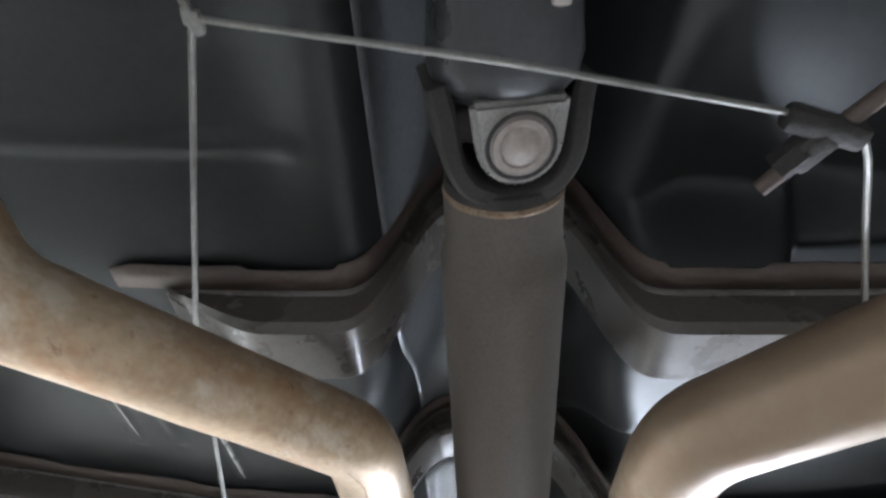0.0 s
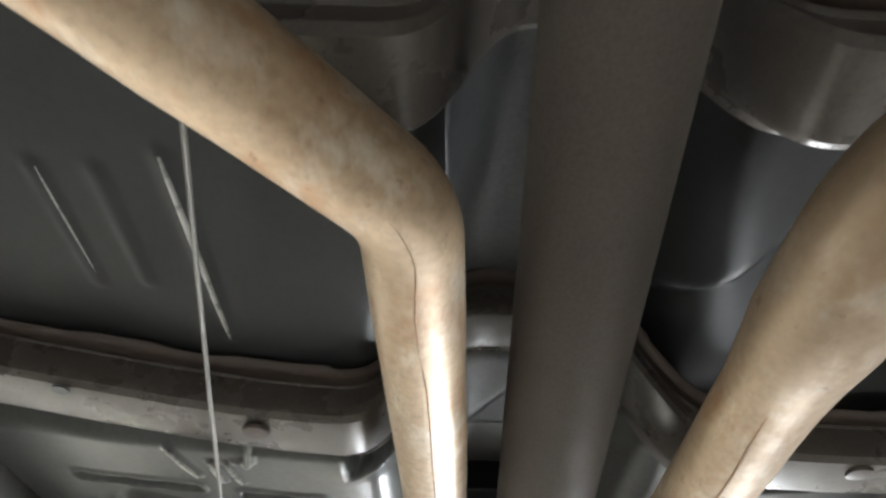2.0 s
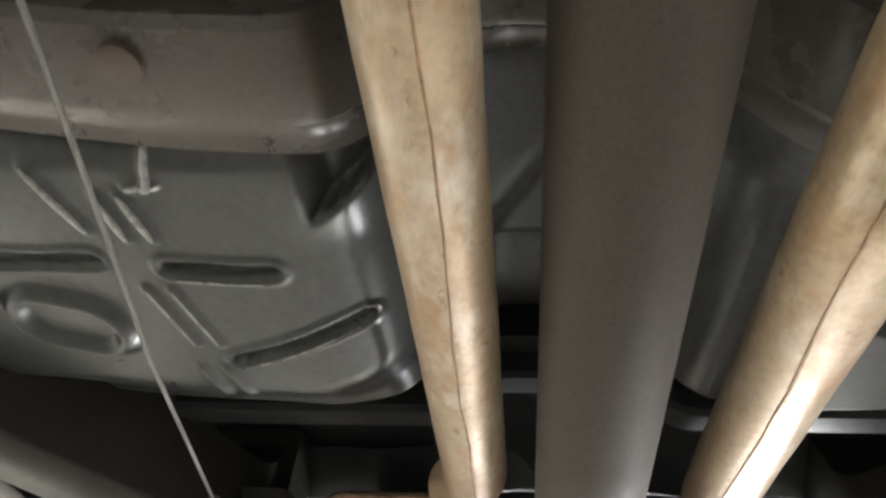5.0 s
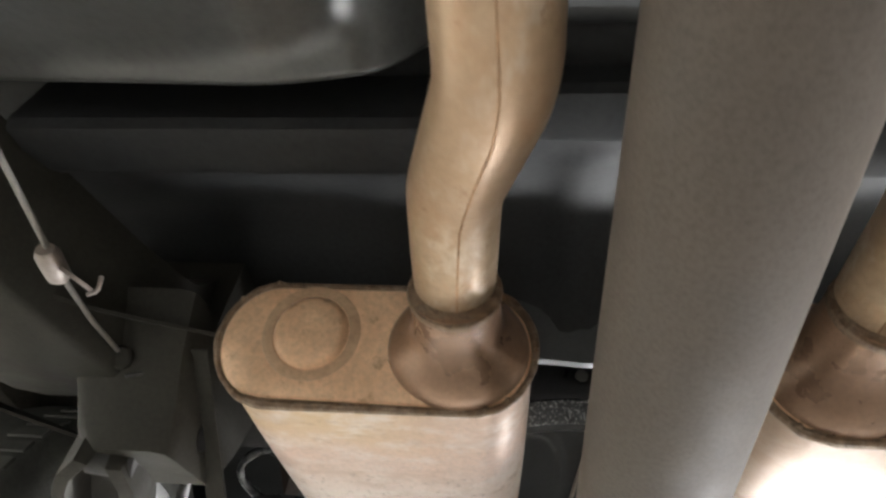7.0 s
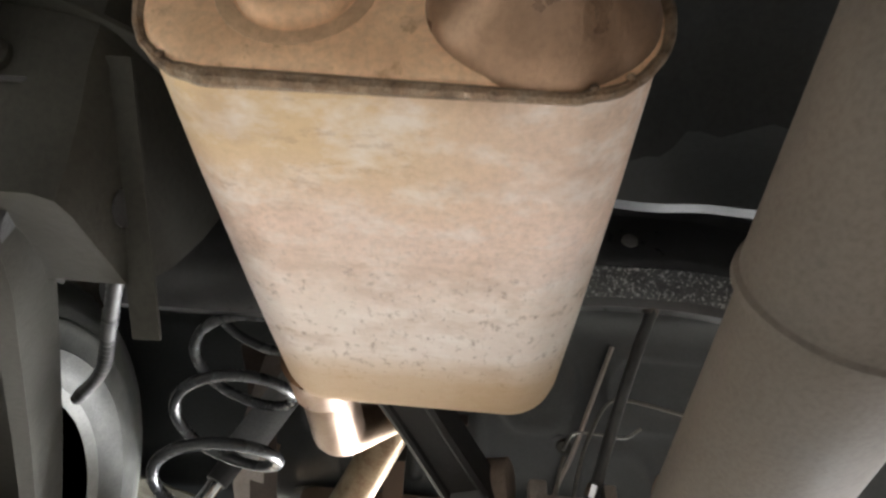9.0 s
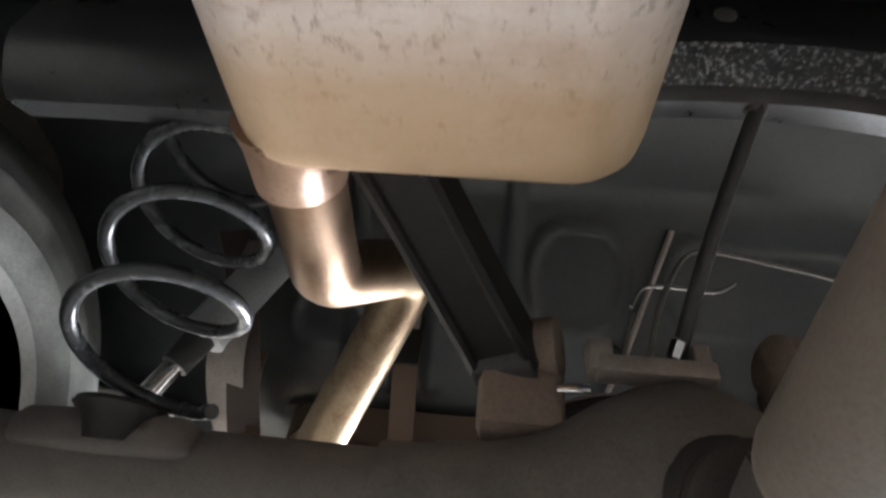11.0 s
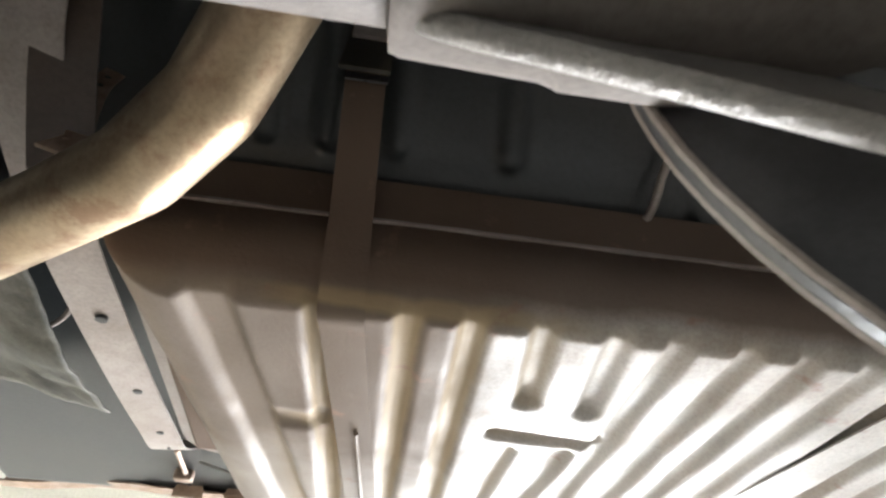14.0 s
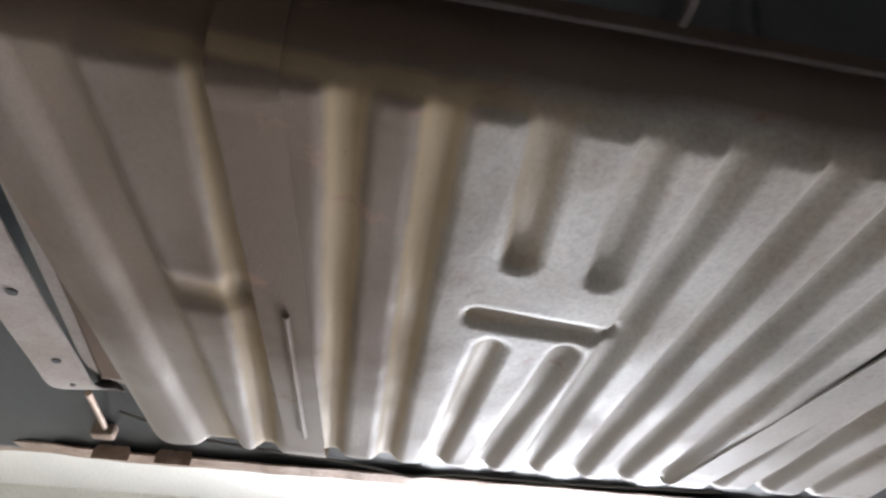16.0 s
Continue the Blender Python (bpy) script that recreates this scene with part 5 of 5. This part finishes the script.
# straps
strap = thing("tank_strap", "flat perforated grey steel tank strap", "strap", group="tank straps")
path = spline([(-0.398, 2.075, 2.03), (-0.402, 2.085, 1.95), (-0.407, 2.115, 1.875), (-0.411, 2.19, 1.834), (-0.413, 2.29, 1.822), (-0.414, 2.398, 1.822), (-0.42, 2.554, 1.834), (-0.424, 2.683, 1.847), (-0.425, 2.75, 1.855), (-0.415, 2.79, 1.878), (-0.40, 2.80, 1.89)], 0.012)
band = part("band", ribbon_bm(path, 0.046, 0.002, (1, 0, 0.08)), STRAP, strap)
for x, y, z, r in ((-0.412, 2.397, 1.82, 0.0055), (-0.418, 2.554, 1.834, 0.005), (-0.422, 2.683, 1.847, 0.0045), (-0.423, 2.741, 1.853, 0.003)):
    part("hole", lathe_bm([(-0.002, r), (0.0022, r)], (x, y, z), (0.02, 0.09, -1), 16), BLACK, band, "dark round hole")
part("bolt", merged(tube_bm([(-0.43, 2.80, 1.875), (-0.44, 2.93, 1.888)], 0.004, 10), box_bm((0.03, 0.02, 0.022), pose(-0.443, 2.925, 1.889), 0.004)), RUST, strap, "rusty strap bolt")
part("cotter", tube_bm(spline([(-0.455, 2.42, 1.845), (-0.47, 2.44, 1.842), (-0.49, 2.45, 1.835), (-0.50, 2.44, 1.835)], 0.006), 0.003, 8), STRAP, strap, "bent wire end")


def tank_skin(x, y):
    d = min((x - TX0 - 0.12 * (y - TY0)) * 0.9, TX1 - x, (y - TY0) * 2.3, (TY1 - y) * 1.6)
    return 1.752 + 0.074 * (1 - math.sqrt(max(0, 1 - (1 - min(1, max(0, d / 0.052))) ** 2)))


for x0, x1, top in ((-0.190, -0.151, [(-0.198, 2.168, 2.0), (-0.196, 2.185, 1.93), (-0.193, 2.226, 1.85)]), (0.302, 0.214, [(0.318, 2.15, 2.10), (0.31, 2.185, 1.93), (0.305, 2.226, 1.85)])):
    st = thing("tank_strap", "flat grey steel tank strap under the tank", "strap", group="tank straps")
    pts = list(top)
    for k in range(31):
        y = TY0 + 0.004 + (TY1 - TY0 - 0.008) * k / 30
        x = x0 + (x1 - x0) * k / 30
        pts.append((x, y - (0.003 if k < 2 else 0), tank_skin(x, y) - 0.0014))
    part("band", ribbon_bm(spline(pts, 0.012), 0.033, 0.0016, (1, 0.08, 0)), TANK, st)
    e = Vector(pts[-1])
    part("hook", tube_bm([e + Vector((0, -0.004, 0.002)), e + Vector((0, 0.012, 0.02)), e + Vector((0, 0.014, 0.09))], 0.005, 10), RUST, st, "rusty hook bolt at the end of the strap")
    part("hanger", box_bm((0.03, 0.005, 0.05), Matrix.Translation(Vector(top[0])), 0.001), STRAP, st, "folded end of the strap")
    if x0 < 0:
        part("bead", tube_bm([(-0.170, 2.43, 1.7478), (-0.156, 2.60, 1.7478)], 0.0024, 8), TANK, st, "pressed bead along the strap")
# vent pipe to the tank
vent = thing("vent_pipe", "tan steel vent pipe running down to the tank", "pipe")
part("pipe", tube_bm(spline([(0.150, 2.07, 2.10), (0.118, 2.134, 2.02), (0.094, 2.185, 1.959), (0.074, 2.219, 1.922), (0.068, 2.243, 1.898), (0.06, 2.27, 1.885), (0.055, 2.30, 1.88)], 0.008), 0.0040, 14), STRAP, vent)

# ---- wheel ----
wheel = thing("wheel", "dusty tyre on a grey steel wheel", "wheel")
wc = Vector((-0.70, 1.96, 1.668))
part("tyre", lathe_bm([(-0.09, 0.19), (-0.10, 0.21), (-0.107, 0.25), (-0.102, 0.29), (-0.09, 0.318), (-0.075, 0.328), (0.075, 0.328), (0.09, 0.318), (0.101, 0.292), (0.105, 0.284), (0.1065, 0.270), (0.109, 0.268), (0.110, 0.262), (0.108, 0.258), (0.109, 0.245), (0.108, 0.236), (0.1095, 0.233), (0.106, 0.222), (0.1, 0.206), (0.09, 0.19)], wc, (1, 0, 0), 80), TYRE, wheel, "dusty black tyre")
for k in range(64):
    a = 2 * math.pi * k / 64
    part("tread_block", box_bm((0.05, 0.022, 0.006), Matrix.Translation(wc) @ pose(0, 0, 0, math.degrees(a)) @ pose(0.052, 0, 0.3275), 0.0015, 1), TYRE, wheel)
part("rim", lathe_bm([(0.09, 0.19), (0.093, 0.196), (0.097, 0.194), (0.09, 0.18), (0.05, 0.172), (0.045, 0.165), (-0.02, 0.163), (-0.03, 0.15), (-0.03, 0.05)], wc, (1, 0, 0), 72), WHEEL, wheel, "grey dusty steel rim")
part("brake_drum", lathe_bm([(-0.03, 0.14), (0.03, 0.14), (0.034, 0.146), (0.04, 0.146), (0.042, 0.13), (0.048, 0.12), (0.05, 0.05), (0.056, 0.045), (0.056, 0.0)], wc, (1, 0, 0), 64), WHEEL, wheel, "grey brake drum and backing plate")

# ---- parking brake cables ----
cb = thing("brake_cable", "thin steel parking brake cable", "cable")
KNOT = Vector((-0.1185, 0.120, 1.806))
part("long_wire", tube_bm([KNOT, (-0.186, 0.345, 1.796), (-0.2475, 0.678, 1.778), (-0.268, 0.785, 1.777), (-0.313, 1.0, 1.778), (-0.350, 1.29, 1.771), (-0.356, 1.35, 1.775), (-0.362, 1.41, 1.785)], 0.0021, 8), CABLE, cb)
part("cross_wire", tube_bm(spline([KNOT, (-0.0437, 0.1257, 1.7900), (0.0096, 0.1291, 1.7772), (0.0381, 0.1318, 1.7723), (0.0788, 0.1420, 1.7759), (0.1311, 0.1585, 1.7880), (0.188, 0.176, 1.800)], 0.01), 0.0019, 8), CABLE, cb)
part("front_wire", tube_bm([KNOT, (-0.15, 0.0, 1.82), (-0.19, -0.2, 1.84)], 0.0026, 8), CABLE, cb)
part("connector", merged(lathe_bm([(-0.006, 0.003), (0.006, 0.004), (0.009, 0.0025)], KNOT, (0.3, 1, 0), 12), box_bm((0.010, 0.008, 0.005), Matrix.Translation(KNOT), 0.002)), CABLE, cb, "pale crimped connector")
clip = part("cable_clip", merged(lathe_bm([(-0.006, 0.006), (0.0, 0.0085), (0.012, 0.0085), (0.024, 0.008), (0.028, 0.005)], (-0.348, 1.268, 1.770), (-0.2, 1, 0.06), 20), plate_bm([(-0.004, -0.01), (0.014, -0.012), (0.018, 0.0), (0.012, 0.018), (-0.004, 0.016)], 0.003, pose(-0.338, 1.286, 1.767, 15, 30, 0), 0.001)), STRAP, cb, "pale sheet clip with a hook")
part("hook", tube_bm(spline([(-0.328, 1.298, 1.760), (-0.321, 1.296, 1.763), (-0.318, 1.289, 1.770)], 0.003), 0.0016, 8), STRAP, clip)
# equaliser lever
ev = thing("cable_equaliser", "rusty brown cable equaliser on a threaded rod", "equaliser")
E0 = Vector((0.210, 0.185, 1.800))
part("rod", tube_bm([(0.188, 0.226, 1.800), (0.222, 0.182, 1.802), (0.31, 0.09, 1.815), (0.41, -0.05, 1.84)], 0.0052, 12), FLANGE, ev, "rusty threaded rod")
part("yoke", merged(box_bm((0.05, 0.016, 0.014), Matrix.Translation(E0) @ pose(0, 0, 0, 0, 0, 18), 0.005), box_bm((0.02, 0.03, 0.014), Matrix.Translation(E0 + Vector((-0.004, 0.012, 0))) @ pose(0, 0, 0, 0, 0, 35), 0.005)), DARKCAST, ev, "dark forged yoke")
part("nut", lathe_bm([(-0.008, 0.009), (0.008, 0.009)], E0 + Vector((-0.012, 0.02, 0)), (-0.6, 0.8, 0), 6), DARKCAST, ev)
part("right_wire", tube_bm(spline([E0 + Vector((0.02, 0.004, 0)), (0.242, 0.206, 1.802), (0.27, 0.27, 1.808), (0.295, 0.34, 1.80)], 0.02), 0.0022, 8), CABLE, ev)

# ---- lamps and timber under the ceiling, behind the car ----
for x, y, w, turn in ((-2.17, 4.75, 0.29, 8), (-2.68, 5.05, 0.12, 2)):
    lamp = thing("tube_lamp", "bright white fluorescent tube lamp hanging from the ceiling", "lamp", group="tube lamps")
    lamp.matrix_world = pose(x, y, 2.45, 0, 0, turn)
    part("housing", box_bm((w + 0.03, 1.6, 0.05), pose(0, 0, 0.045), 0.006), WALL, lamp, "white lamp housing")
    part("tube", box_bm((w, 1.5, 0.03), pose(0, 0, 0.004), 0.008), TUBE, lamp, "glowing tube cover")
    for h in (-0.5, 0.5):
        part("hanger", tube_bm([(0, h, 0.06), (0, h, 0.85)], 0.006, 8), CABLE, lamp)
for k, x in enumerate((-2.3, -3.1)):
    beam = thing("timber_beam", "brown sawn timber beam under the ceiling", "beam", group="timber beams")
    part("beam", box_bm((0.09, 3.4, 0.16), pose(x, 3.4, 3.215), 0.006), WOOD, beam)
crate = thing("orange_box", "orange plastic case hung near the lamp", "case")
part("case", box_bm((0.16, 0.10, 0.3), pose(-1.84, 3.66, 2.47, 0, 20, 10), 0.02), ORANGE, crate)
part("cord", tube_bm([(-1.84, 3.66, 2.6), (-1.84, 3.66, 3.3)], 0.005, 8), CABLE, crate, "thin cord to the ceiling")
